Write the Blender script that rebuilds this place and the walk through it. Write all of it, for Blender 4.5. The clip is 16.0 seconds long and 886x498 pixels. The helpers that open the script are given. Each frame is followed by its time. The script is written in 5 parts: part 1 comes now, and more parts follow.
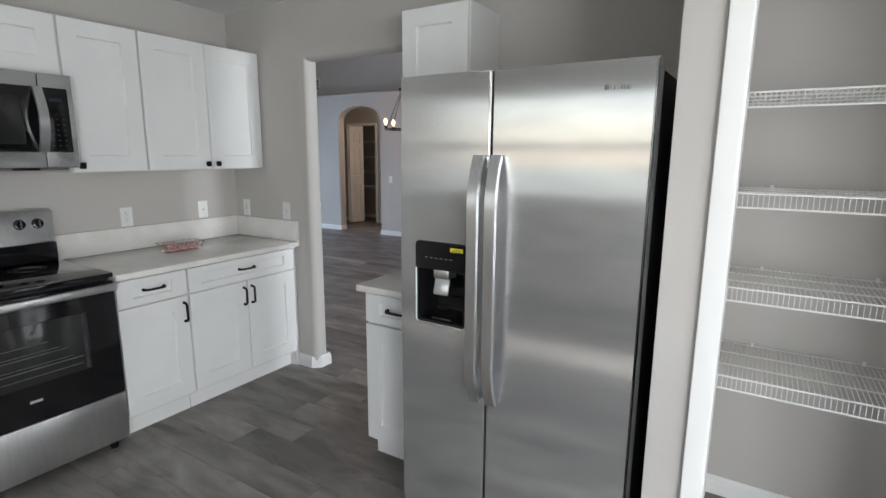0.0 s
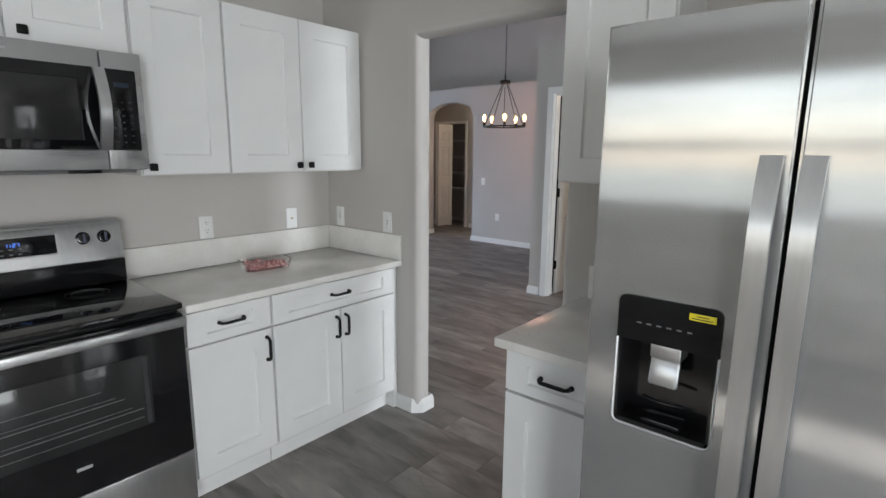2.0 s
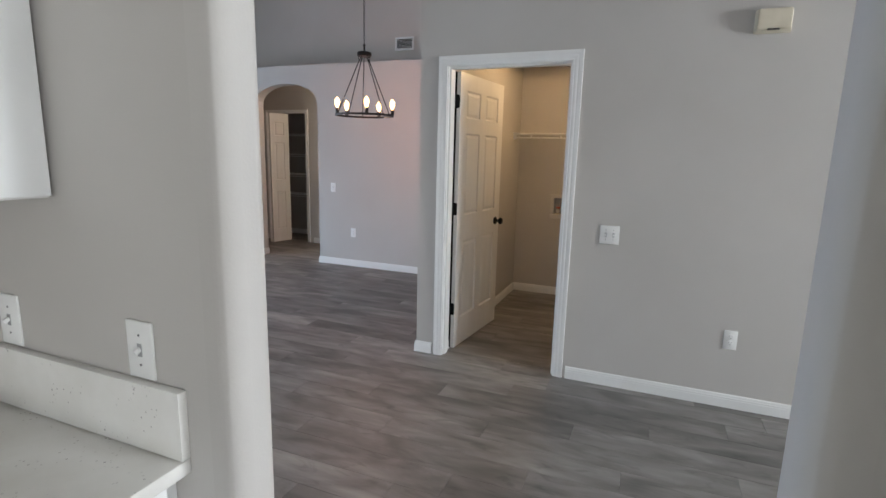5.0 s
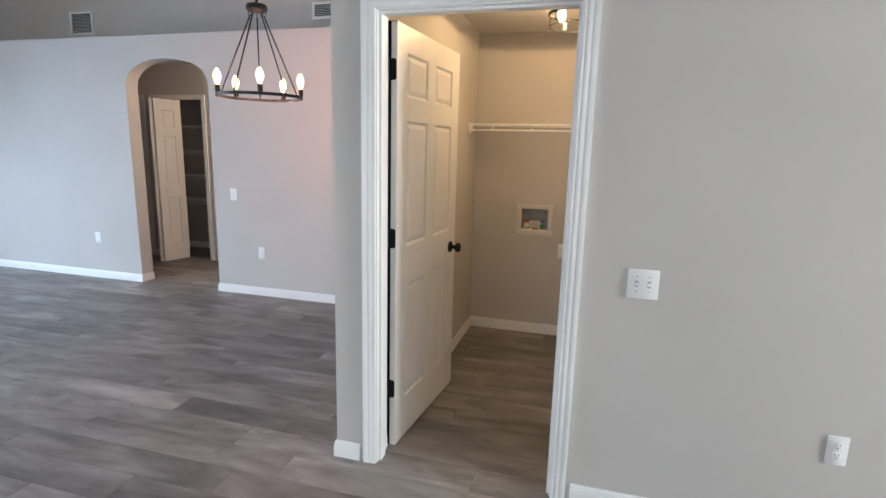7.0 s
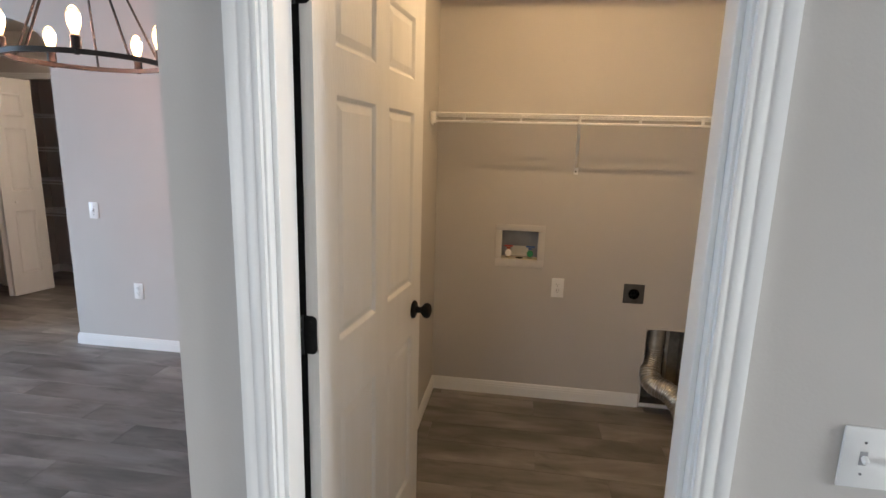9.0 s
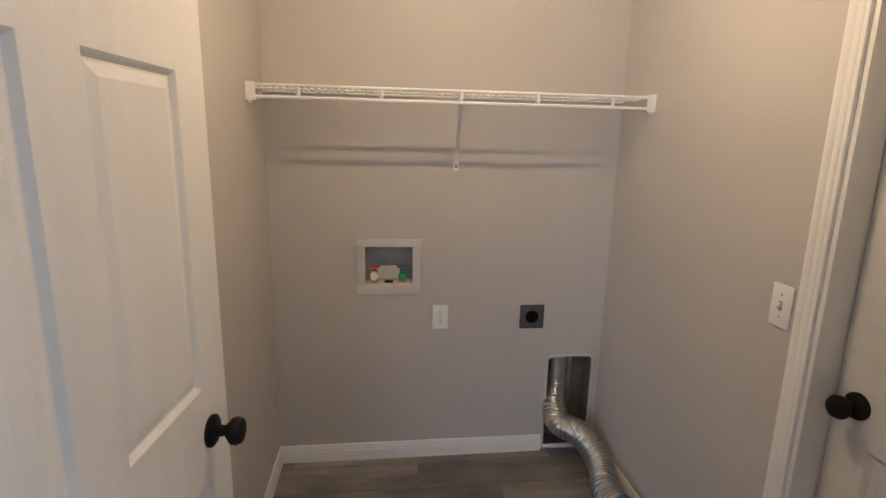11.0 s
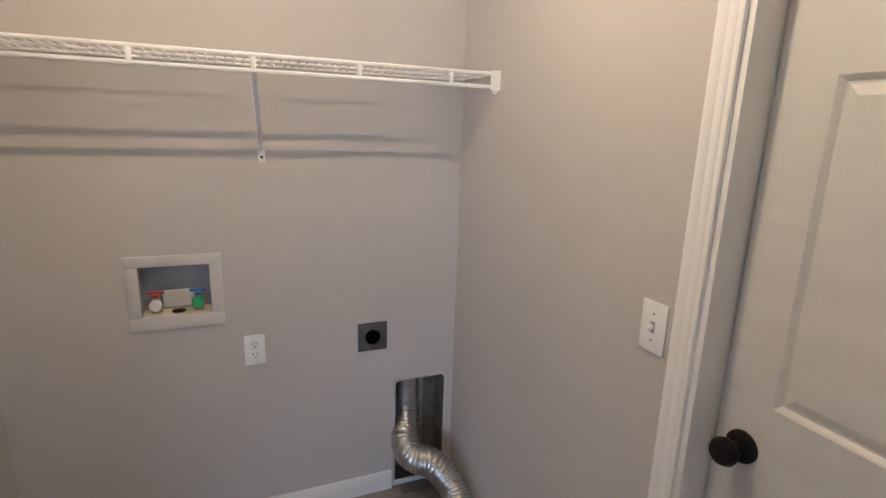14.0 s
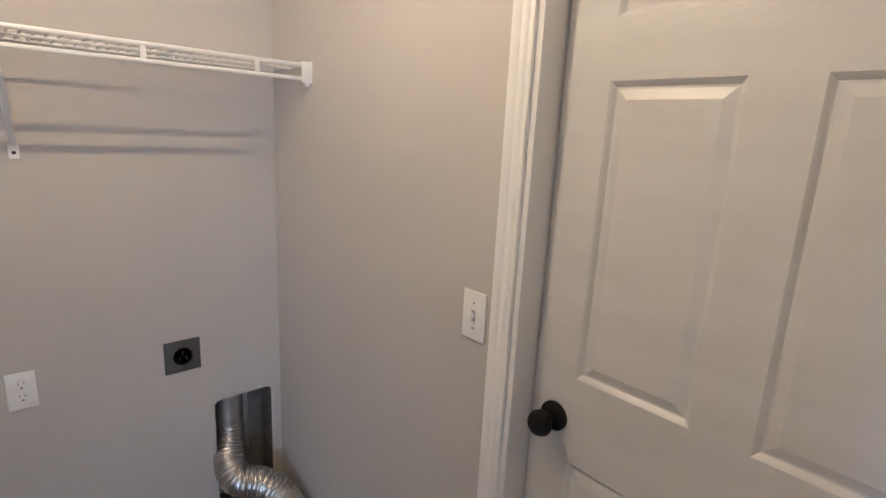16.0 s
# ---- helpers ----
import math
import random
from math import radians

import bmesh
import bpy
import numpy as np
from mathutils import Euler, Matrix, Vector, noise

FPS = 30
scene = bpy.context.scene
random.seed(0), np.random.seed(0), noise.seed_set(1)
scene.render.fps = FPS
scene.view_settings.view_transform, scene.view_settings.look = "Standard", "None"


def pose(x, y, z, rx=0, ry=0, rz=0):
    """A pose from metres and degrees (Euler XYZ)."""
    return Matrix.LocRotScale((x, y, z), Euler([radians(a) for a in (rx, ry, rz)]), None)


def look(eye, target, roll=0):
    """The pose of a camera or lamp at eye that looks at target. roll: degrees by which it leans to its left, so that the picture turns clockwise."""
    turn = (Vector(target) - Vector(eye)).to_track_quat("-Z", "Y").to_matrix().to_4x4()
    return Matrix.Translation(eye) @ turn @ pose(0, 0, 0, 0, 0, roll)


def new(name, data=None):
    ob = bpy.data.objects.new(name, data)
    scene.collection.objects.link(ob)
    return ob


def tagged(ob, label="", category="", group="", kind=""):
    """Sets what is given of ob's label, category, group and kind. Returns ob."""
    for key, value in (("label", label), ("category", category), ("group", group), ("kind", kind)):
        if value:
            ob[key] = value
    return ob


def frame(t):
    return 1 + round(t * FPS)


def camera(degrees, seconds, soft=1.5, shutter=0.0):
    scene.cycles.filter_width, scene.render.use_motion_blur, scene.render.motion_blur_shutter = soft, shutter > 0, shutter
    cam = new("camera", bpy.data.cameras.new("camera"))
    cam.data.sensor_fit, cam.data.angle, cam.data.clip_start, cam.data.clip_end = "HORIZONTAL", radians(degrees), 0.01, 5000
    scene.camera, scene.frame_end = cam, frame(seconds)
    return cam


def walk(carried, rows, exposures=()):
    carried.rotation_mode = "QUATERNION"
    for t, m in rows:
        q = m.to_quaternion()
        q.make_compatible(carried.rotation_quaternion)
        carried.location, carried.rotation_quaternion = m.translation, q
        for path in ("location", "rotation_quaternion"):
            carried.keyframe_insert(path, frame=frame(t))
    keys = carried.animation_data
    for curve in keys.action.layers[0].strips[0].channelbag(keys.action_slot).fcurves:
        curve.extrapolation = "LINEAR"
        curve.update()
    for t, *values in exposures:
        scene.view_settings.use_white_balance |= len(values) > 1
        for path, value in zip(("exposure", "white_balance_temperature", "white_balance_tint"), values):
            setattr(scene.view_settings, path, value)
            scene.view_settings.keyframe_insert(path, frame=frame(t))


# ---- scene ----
cam = camera(81.6, 16.0)
PATH = [
    (0, (0.228, 0.904, 1.477), (-0.811, 2.573, 1.109), 0.4),
    (0.5, (0.139, 0.965, 1.468), (-0.972, 2.586, 1.098), 0.7),
    (1, (-0.028, 1.149, 1.473), (-1.237, 2.697, 1.096), 0.4),
    (1.5, (-0.181, 1.269, 1.47), (-1.448, 2.771, 1.1), 0.4),
    (2, (-0.418, 1.314, 1.471), (-1.691, 2.811, 1.101), 0.5),
    (2.5, (-0.641, 1.39, 1.466), (-1.9, 2.898, 1.091), 0.6),
    (3, (-0.893, 1.602, 1.481), (-2.136, 3.122, 1.098), 0.9),
    (3.5, (-1.128, 1.814, 1.474), (-2.334, 3.364, 1.096), 1.0),
    (4, (-1.36, 2.037, 1.486), (-2.406, 3.7, 1.111), 1.4),
    (4.5, (-1.502, 2.346, 1.465), (-2.352, 4.118, 1.094), 1.6),
    (5, (-1.612, 2.633, 1.472), (-2.355, 4.453, 1.104), 1.4),
    (5.2, (-1.652, 2.749, 1.474), (-2.365, 4.58, 1.1), 1.5),
    (7.3, (-2.158, 4.047, 1.491), (-2.654, 5.948, 1.114), 1.4),
    (7.5, (-2.201, 4.144, 1.496), (-2.679, 6.049, 1.119), 1.4),
    (8, (-2.289, 4.463, 1.496), (-2.709, 6.380, 1.112), 1.3),
    (8.5, (-2.395, 4.743, 1.509), (-2.755, 6.671, 1.120), 1.2),
    (9, (-2.488, 5.050, 1.504), (-2.774, 6.991, 1.116), 1.6),
    (9.5, (-2.520, 5.265, 1.490), (-2.659, 7.223, 1.105), 1.7),
    (11.8, (-2.504, 5.988, 1.52), (-2.094, 7.897, 1.086), 2.0),
    (12, (-2.505, 5.997, 1.514), (-2.051, 7.897, 1.085), 2.3),
    (12.5, (-2.471, 6.042, 1.509), (-1.924, 7.916, 1.072), 2.4),
    (13, (-2.392, 6.123, 1.505), (-1.779, 7.975, 1.061), 2.3),
    (13.5, (-2.313, 6.184, 1.505), (-1.637, 8.01, 1.051), 2.0),
    (14, (-2.294, 6.226, 1.504), (-1.536, 8.019, 1.046), 1.9),
    (14.5, (-2.298, 6.261, 1.506), (-1.357, 7.966, 1.052), 2.1),
    (15, (-2.287, 6.26, 1.507), (-1.184, 7.866, 1.056), 2.3),
    (15.5, (-2.274, 6.254, 1.505), (-1.056, 7.775, 1.056), 2.5),
    (16, (-2.264, 6.25, 1.503), (-0.948, 7.688, 1.057), 2.9),
]
EXPOSURES = [(0.0, -0.04, 6500, 10), (1.5, -0.02, 6500, 10), (3.0, 0.10, 6500, 10), (4.0, 0.20, 6500, 10), (5.0, 0.27, 6500, 10), (7.5, 0.84, 6500, 10), (8.8, 0.74, 6500, 10), (9.5, 0.50, 6400, 10), (12.0, 1.12, 4950, 10), (16.0, 1.13, 4950, 10)]
walk(cam, [(t, look(eye, target, roll)) for t, eye, target, roll in PATH], EXPOSURES)

# ---- world and light ----
world = bpy.data.worlds.new("sky")
scene.world = world
world.use_nodes = True
wn = world.node_tree
sky = wn.nodes.new("ShaderNodeTexSky")
sky.sky_type = "NISHITA"
sky.sun_disc = False
sky.sun_elevation, sky.sun_rotation = radians(42), radians(200)
wn.links.new(sky.outputs[0], wn.nodes["Background"].inputs[0])
wn.nodes["Background"].inputs[1].default_value = 0.12

sun = new("sun", bpy.data.lights.new("sun", "SUN"))
sun.data.energy, sun.data.angle, sun.data.color = 5.0, radians(0.6), (1, 0.95, 0.88)
sun.matrix_world = look((0, 0, 10), (0.4, 8, 2.8))


def window_light(name, at, toward, w, h, watts, color):
    ob = new(name, bpy.data.lights.new(name, "AREA"))
    ob.data.shape, ob.data.size, ob.data.size_y = "RECTANGLE", w, h
    ob.data.energy, ob.data.color = watts, color
    ob.matrix_world = look(at, toward)
    return ob


DAY = (0.93, 0.97, 1.0)
window_light("kitchen_window_light", (-1.71, -1.24, 1.55), (-1.71, 3, 1.35), 2.3, 1.06, 6.5, DAY)
window_light("kitchen_window_light", (0.60, -1.24, 1.55), (-0.3, 3, 1.15), 2.26, 1.06, 6.5, DAY)
# unseen patio door's lamp, added to brighten the kitchen's lower parts
window_light("added_south_patio_light", (2.75, -1.24, 1.05), (0.5, 3, 1.0), 1.5, 2.0, 138, DAY)
# east, living and hall openings stand out of view; assumed from the lit walls
window_light("kitchen_patio_light", (3.75, 0.2, 1.05), (-3, 0.2, 1.0), 1.8, 1.95, 98, DAY)
window_light("living_patio_light", (-6.7, -2.24, 1.05), (-5.2, 6, -2.2), 5.6, 1.95, 66, (0.80, 0.88, 1.0)).data.spread = radians(110)
window_light("living_west_light", (-10.15, 5.6, 1.2), (-4, 6.0, -0.6), 3.0, 1.9, 112, (0.52, 0.73, 1.0)).data.spread = radians(130)
window_light("hall_window_light", (3.75, 4.7, 1.45), (-3, 4.9, 1.2), 1.2, 1.4, 235, (0.89, 0.95, 1.0))


def bulb_light(name, at, watts, color, size):
    ob = new(name, bpy.data.lights.new(name, "POINT"))
    ob.data.energy, ob.data.color, ob.data.shadow_soft_size = watts, color, size
    ob.location = at
    return ob


CR = 0.265
CHAND = Vector((-4.205, 6.95, 1.80))
for k in range(5):
    a = radians(-55 + 72 * k)
    bulb_light("chandelier_light", CHAND + Vector((CR * math.cos(a), CR * math.sin(a), 0.095)), 3.7, (1, 0.48, 0.34), 0.012)
LAMP = Vector((-2.232, 7.08, 2.245))
for s in (-1, 1):
    bulb_light("laundry_light", LAMP + Vector((0.065 * s, 0, 0.005)), 7.0, (1, 0.65, 0.32), 0.004)
# lamp added out of view, inferred from the hall's warm light
bulb_light("unseen_hall_light", (-5.05, 8.88, 2.34), 27.0, (1, 0.76, 0.54), 0.05)

# ---- materials ----


def mat(name, c1, c2=None, rough=0.5, metal=0.0, scale=6.0, detail=4.0, bump=0.0, bscale=80.0, stretch=(1, 1, 1), rvar=0.0, aniso=0.0, coat=0.0, spread=(0.35, 0.65), spec=0.5):
    """Two mixed colours by noise at a real-world scale, with fine relief."""
    m = bpy.data.materials.new(name)
    m.use_nodes = True
    nt = m.node_tree
    b = nt.nodes["Principled BSDF"]
    b.inputs["Roughness"].default_value, b.inputs["Metallic"].default_value = rough, metal
    b.inputs["Anisotropic"].default_value = aniso
    b.inputs["Coat Weight"].default_value = coat
    b.inputs["Specular IOR Level"].default_value = spec
    tc = nt.nodes.new("ShaderNodeTexCoord")
    mp = nt.nodes.new("ShaderNodeMapping")
    mp.inputs["Scale"].default_value = stretch
    nt.links.new(tc.outputs["Object"], mp.inputs[0])
    n = nt.nodes.new("ShaderNodeTexNoise")
    n.inputs["Scale"].default_value, n.inputs["Detail"].default_value = scale, detail
    nt.links.new(mp.outputs[0], n.inputs["Vector"])
    r = nt.nodes.new("ShaderNodeValToRGB")
    r.color_ramp.elements[0].position, r.color_ramp.elements[1].position = spread
    r.color_ramp.elements[0].color = (*c1, 1)
    r.color_ramp.elements[1].color = (*(c2 or c1), 1)
    nt.links.new(n.outputs[0], r.inputs[0])
    nt.links.new(r.outputs[0], b.inputs["Base Color"])
    if rvar:
        mr = nt.nodes.new("ShaderNodeMapRange")
        mr.inputs[3].default_value, mr.inputs[4].default_value = rough - rvar, rough + rvar
        nt.links.new(n.outputs[0], mr.inputs[0])
        nt.links.new(mr.outputs[0], b.inputs["Roughness"])
    if bump:
        n2 = nt.nodes.new("ShaderNodeTexNoise")
        n2.inputs["Scale"].default_value, n2.inputs["Detail"].default_value = bscale, 3
        nt.links.new(mp.outputs[0], n2.inputs["Vector"])
        bp = nt.nodes.new("ShaderNodeBump")
        bp.inputs["Strength"].default_value, bp.inputs["Distance"].default_value = bump, 0.002
        nt.links.new(n2.outputs[0], bp.inputs["Height"])
        nt.links.new(bp.outputs[0], b.inputs["Normal"])
    return m


def glow(name, color, strength):
    m = mat(name, color)
    b = m.node_tree.nodes["Principled BSDF"]
    b.inputs["Emission Color"].default_value = (*color, 1)
    b.inputs["Emission Strength"].default_value = strength
    return m


def glass(name, rough=0.02, color=(1, 1, 1), ior=1.45):
    m = bpy.data.materials.new(name)
    m.use_nodes = True
    b = m.node_tree.nodes["Principled BSDF"]
    b.inputs["Base Color"].default_value = (*color, 1)
    b.inputs["Transmission Weight"].default_value, b.inputs["Roughness"].default_value = 1.0, rough
    b.inputs["IOR"].default_value = ior
    return m


PAINT = mat("greige_wall_paint", (0.499, 0.477, 0.454), (0.532, 0.510, 0.487), rough=0.8, scale=1.3, bump=0.13, bscale=150, spec=0.22)
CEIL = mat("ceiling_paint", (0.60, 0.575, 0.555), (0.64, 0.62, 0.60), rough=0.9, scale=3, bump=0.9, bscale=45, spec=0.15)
# kitchen ceiling, whitened beyond the other ceilings to bounce more light down
CEILK = mat("bounce_white_kitchen_ceiling", (0.76, 0.755, 0.745), (0.80, 0.80, 0.79), rough=0.9, scale=3, bump=0.9, bscale=45, spec=0.15)
TRIM = mat("white_trim_paint", (0.76, 0.76, 0.75), (0.80, 0.80, 0.79), rough=0.32, scale=4, bump=0.12, bscale=60, stretch=(1, 1, 0.3))
CAB = mat("white_cabinet_lacquer", (0.76, 0.765, 0.76), (0.80, 0.80, 0.795), rough=0.30, scale=3, bump=0.05, bscale=30)
CABSIDE = mat("cabinet_side_laminate", (0.68, 0.67, 0.655), (0.72, 0.71, 0.69), rough=0.4, scale=3)
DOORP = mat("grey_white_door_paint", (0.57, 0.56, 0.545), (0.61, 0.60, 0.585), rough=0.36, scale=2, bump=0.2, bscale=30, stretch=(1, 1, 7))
DOORH = mat("moulded_door_paint_upright_grain", (0.74, 0.735, 0.72), (0.78, 0.775, 0.76), rough=0.36, scale=2, bump=0.4, bscale=26, stretch=(7, 7, 1))
BLACK = mat("matt_black_metal", (0.008, 0.008, 0.009), (0.013, 0.013, 0.013), rough=0.48, scale=30, spec=0.13)
BRONZE = mat("oil_rubbed_black_iron", (0.010, 0.009, 0.008), (0.018, 0.014, 0.011), rough=0.45, metal=0.3, scale=40)
STEEL = mat("brushed_stainless_steel", (0.56, 0.568, 0.575), (0.62, 0.626, 0.632), rough=0.16, metal=0.84, scale=5, detail=6, bump=0.05, bscale=2.2, stretch=(1, 1, 4), rvar=0.015, aniso=0.98)
STEEL.node_tree.nodes["Principled BSDF"].inputs["Anisotropic Rotation"].default_value = 0.0
tg = STEEL.node_tree.nodes.new("ShaderNodeTangent")
tg.direction_type, tg.axis = "RADIAL", "Z"
STEEL.node_tree.links.new(tg.outputs[0], STEEL.node_tree.nodes["Principled BSDF"].inputs["Tangent"])
STEELV = mat("satin_steel_handle", (0.70, 0.71, 0.725), (0.75, 0.755, 0.765), rough=0.29, metal=1.0, scale=9, stretch=(8, 8, 1), rvar=0.02)
DARKGREY = mat("charcoal_appliance_side", (0.03, 0.03, 0.032), (0.045, 0.045, 0.045), rough=0.5, scale=60, bump=0.3, bscale=200)
GLOSSBLACK = mat("gloss_black_plastic", (0.006, 0.006, 0.007), (0.01, 0.01, 0.011), rough=0.12, scale=10)
BLACKGLASS = mat("black_ceramic_glass", (0.004, 0.004, 0.005), (0.007, 0.007, 0.008), rough=0.05, scale=5, coat=0.4)
OVENWIN = mat("tinted_oven_window", (0.018, 0.018, 0.019), (0.03, 0.03, 0.03), rough=0.08, scale=3)
WIRE = mat("white_vinyl_wire", (0.78, 0.78, 0.77), (0.82, 0.82, 0.81), rough=0.35, scale=30)
PLATE = mat("white_plastic_plate", (0.78, 0.78, 0.77), (0.81, 0.81, 0.80), rough=0.28, scale=20)
IVORY = mat("ivory_plastic", (0.72, 0.66, 0.48), (0.76, 0.70, 0.52), rough=0.35, scale=20)
CHIMEP = mat("aged_ivory_plastic", (0.62, 0.56, 0.44), (0.68, 0.62, 0.50), rough=0.45, scale=14)
SLOT = mat("dark_slot", (0.02, 0.02, 0.02), rough=0.6)
RUBBER = mat("black_rubber", (0.005, 0.005, 0.005), (0.009, 0.009, 0.009), rough=0.8, scale=40, spec=0.12)
YELLOW = mat("yellow_sticker", (0.75, 0.62, 0.02), (0.80, 0.68, 0.04), rough=0.5, scale=20)
GREYP = mat("grey_plastic", (0.13, 0.13, 0.135), (0.17, 0.17, 0.17), rough=0.45, scale=20)
MUTE = mat("pale_print", (0.36, 0.36, 0.37), rough=0.5)
ALU = mat("thin_aluminium_foil", (0.44, 0.42, 0.39), (0.58, 0.56, 0.52), rough=0.38, metal=1.0, scale=25, bump=0.10, bscale=60)
GALV = mat("galvanised_duct", (0.36, 0.345, 0.32), (0.50, 0.485, 0.46), rough=0.42, metal=0.85, scale=18)
PLASTER = mat("bare_box_plastic", (0.56, 0.54, 0.48), (0.68, 0.66, 0.60), rough=0.6, scale=8, bump=0.3)
STAIN = mat("limescale_stained_plastic", (0.60, 0.52, 0.33), (0.74, 0.70, 0.58), rough=0.7, scale=22, bump=0.4)
RED = mat("red_valve_lever", (0.42, 0.05, 0.04), (0.5, 0.08, 0.06), rough=0.45, scale=30)
BLUE = mat("blue_valve_lever", (0.03, 0.10, 0.32), (0.05, 0.14, 0.40), rough=0.45, scale=30)
GREEN = mat("green_cap", (0.02, 0.25, 0.09), (0.04, 0.32, 0.12), rough=0.4, scale=30)
BRASS = mat("dull_brass", (0.45, 0.38, 0.25), (0.55, 0.48, 0.34), rough=0.4, metal=0.9, scale=30)
TAPE = mat("blue_painters_tape", (0.02, 0.16, 0.46), (0.04, 0.22, 0.55), rough=0.65, scale=30, bump=0.4)
PAPER = mat("white_cap_paper", (0.72, 0.70, 0.66), (0.8, 0.78, 0.75), rough=0.7, scale=20)
PINK = mat("pink_wrapped_candy", (0.38, 0.11, 0.11), (0.66, 0.45, 0.43), rough=0.25, scale=55, spread=(0.42, 0.58))
# backing darkened to hold the shade of wall openings; also under the planks
WALLCAV = mat("darkened_backing", (0.045, 0.043, 0.04), (0.10, 0.095, 0.09), rough=0.85, scale=9)
CLEAR = glass("clear_glass")
CLEARP = glass("clear_plastic", 0.05, (0.98, 0.98, 0.98), 1.3)
BULB = glow("lit_filament", (1.0, 0.58, 0.24), 8.0)
LBULB = glow("lit_laundry_bulb", (1.0, 0.80, 0.55), 14.0)
LEDBLUE = glow("blue_display_digits", (0.08, 0.22, 0.9), 1.6)
DIMBLUE = glow("dim_blue_display_digits", (0.003, 0.012, 0.03), 0.03)
RACK = mat("dimmed_rack_chrome", (0.16, 0.16, 0.165), (0.22, 0.22, 0.22), rough=0.4, scale=30)
# galvanised colour darkened to hold the shade inside the vent box
RECESS = mat("shade_dark_galvanised", (0.13, 0.118, 0.10), (0.24, 0.225, 0.20), rough=0.5, metal=0.45, scale=12)


def quartz():
    m = mat("speckled_quartz", (0.72, 0.70, 0.66), (0.80, 0.785, 0.755), rough=0.17, scale=7, detail=6)
    nt = m.node_tree
    b = nt.nodes["Principled BSDF"]
    base = b.inputs["Base Color"].links[0].from_socket
    tc = nt.nodes.new("ShaderNodeTexCoord")
    for scale, lo, hi, col in ((75, 0.13, 0.19, (0.50, 0.47, 0.45)), (38, 0.07, 0.11, (0.38, 0.36, 0.35))):
        warp = nt.nodes.new("ShaderNodeTexNoise")
        warp.inputs["Scale"].default_value = 11
        mask = nt.nodes.new("ShaderNodeMapRange")
        mask.inputs[1].default_value, mask.inputs[2].default_value = 0.50, 0.62
        nt.links.new(tc.outputs["Object"], warp.inputs["Vector"])
        nt.links.new(warp.outputs[0], mask.inputs[0])
        v = nt.nodes.new("ShaderNodeTexVoronoi")
        v.inputs["Scale"].default_value = scale
        nt.links.new(tc.outputs["Object"], v.inputs["Vector"])
        mr = nt.nodes.new("ShaderNodeMapRange")
        mr.inputs[1].default_value, mr.inputs[2].default_value = hi, lo
        nt.links.new(v.outputs["Distance"], mr.inputs[0])
        mul = nt.nodes.new("ShaderNodeMath")
        mul.operation = "MULTIPLY"
        nt.links.new(mr.outputs[0], mul.inputs[0])
        nt.links.new(mask.outputs[0], mul.inputs[1])
        mx = nt.nodes.new("ShaderNodeMix")
        mx.data_type = "RGBA"
        nt.links.new(mul.outputs[0], mx.inputs[0])
        nt.links.new(base, mx.inputs[6])
        mx.inputs[7].default_value = (*col, 1)
        base = mx.outputs[2]
    nt.links.new(base, b.inputs["Base Color"])
    return m


QUARTZ = quartz()


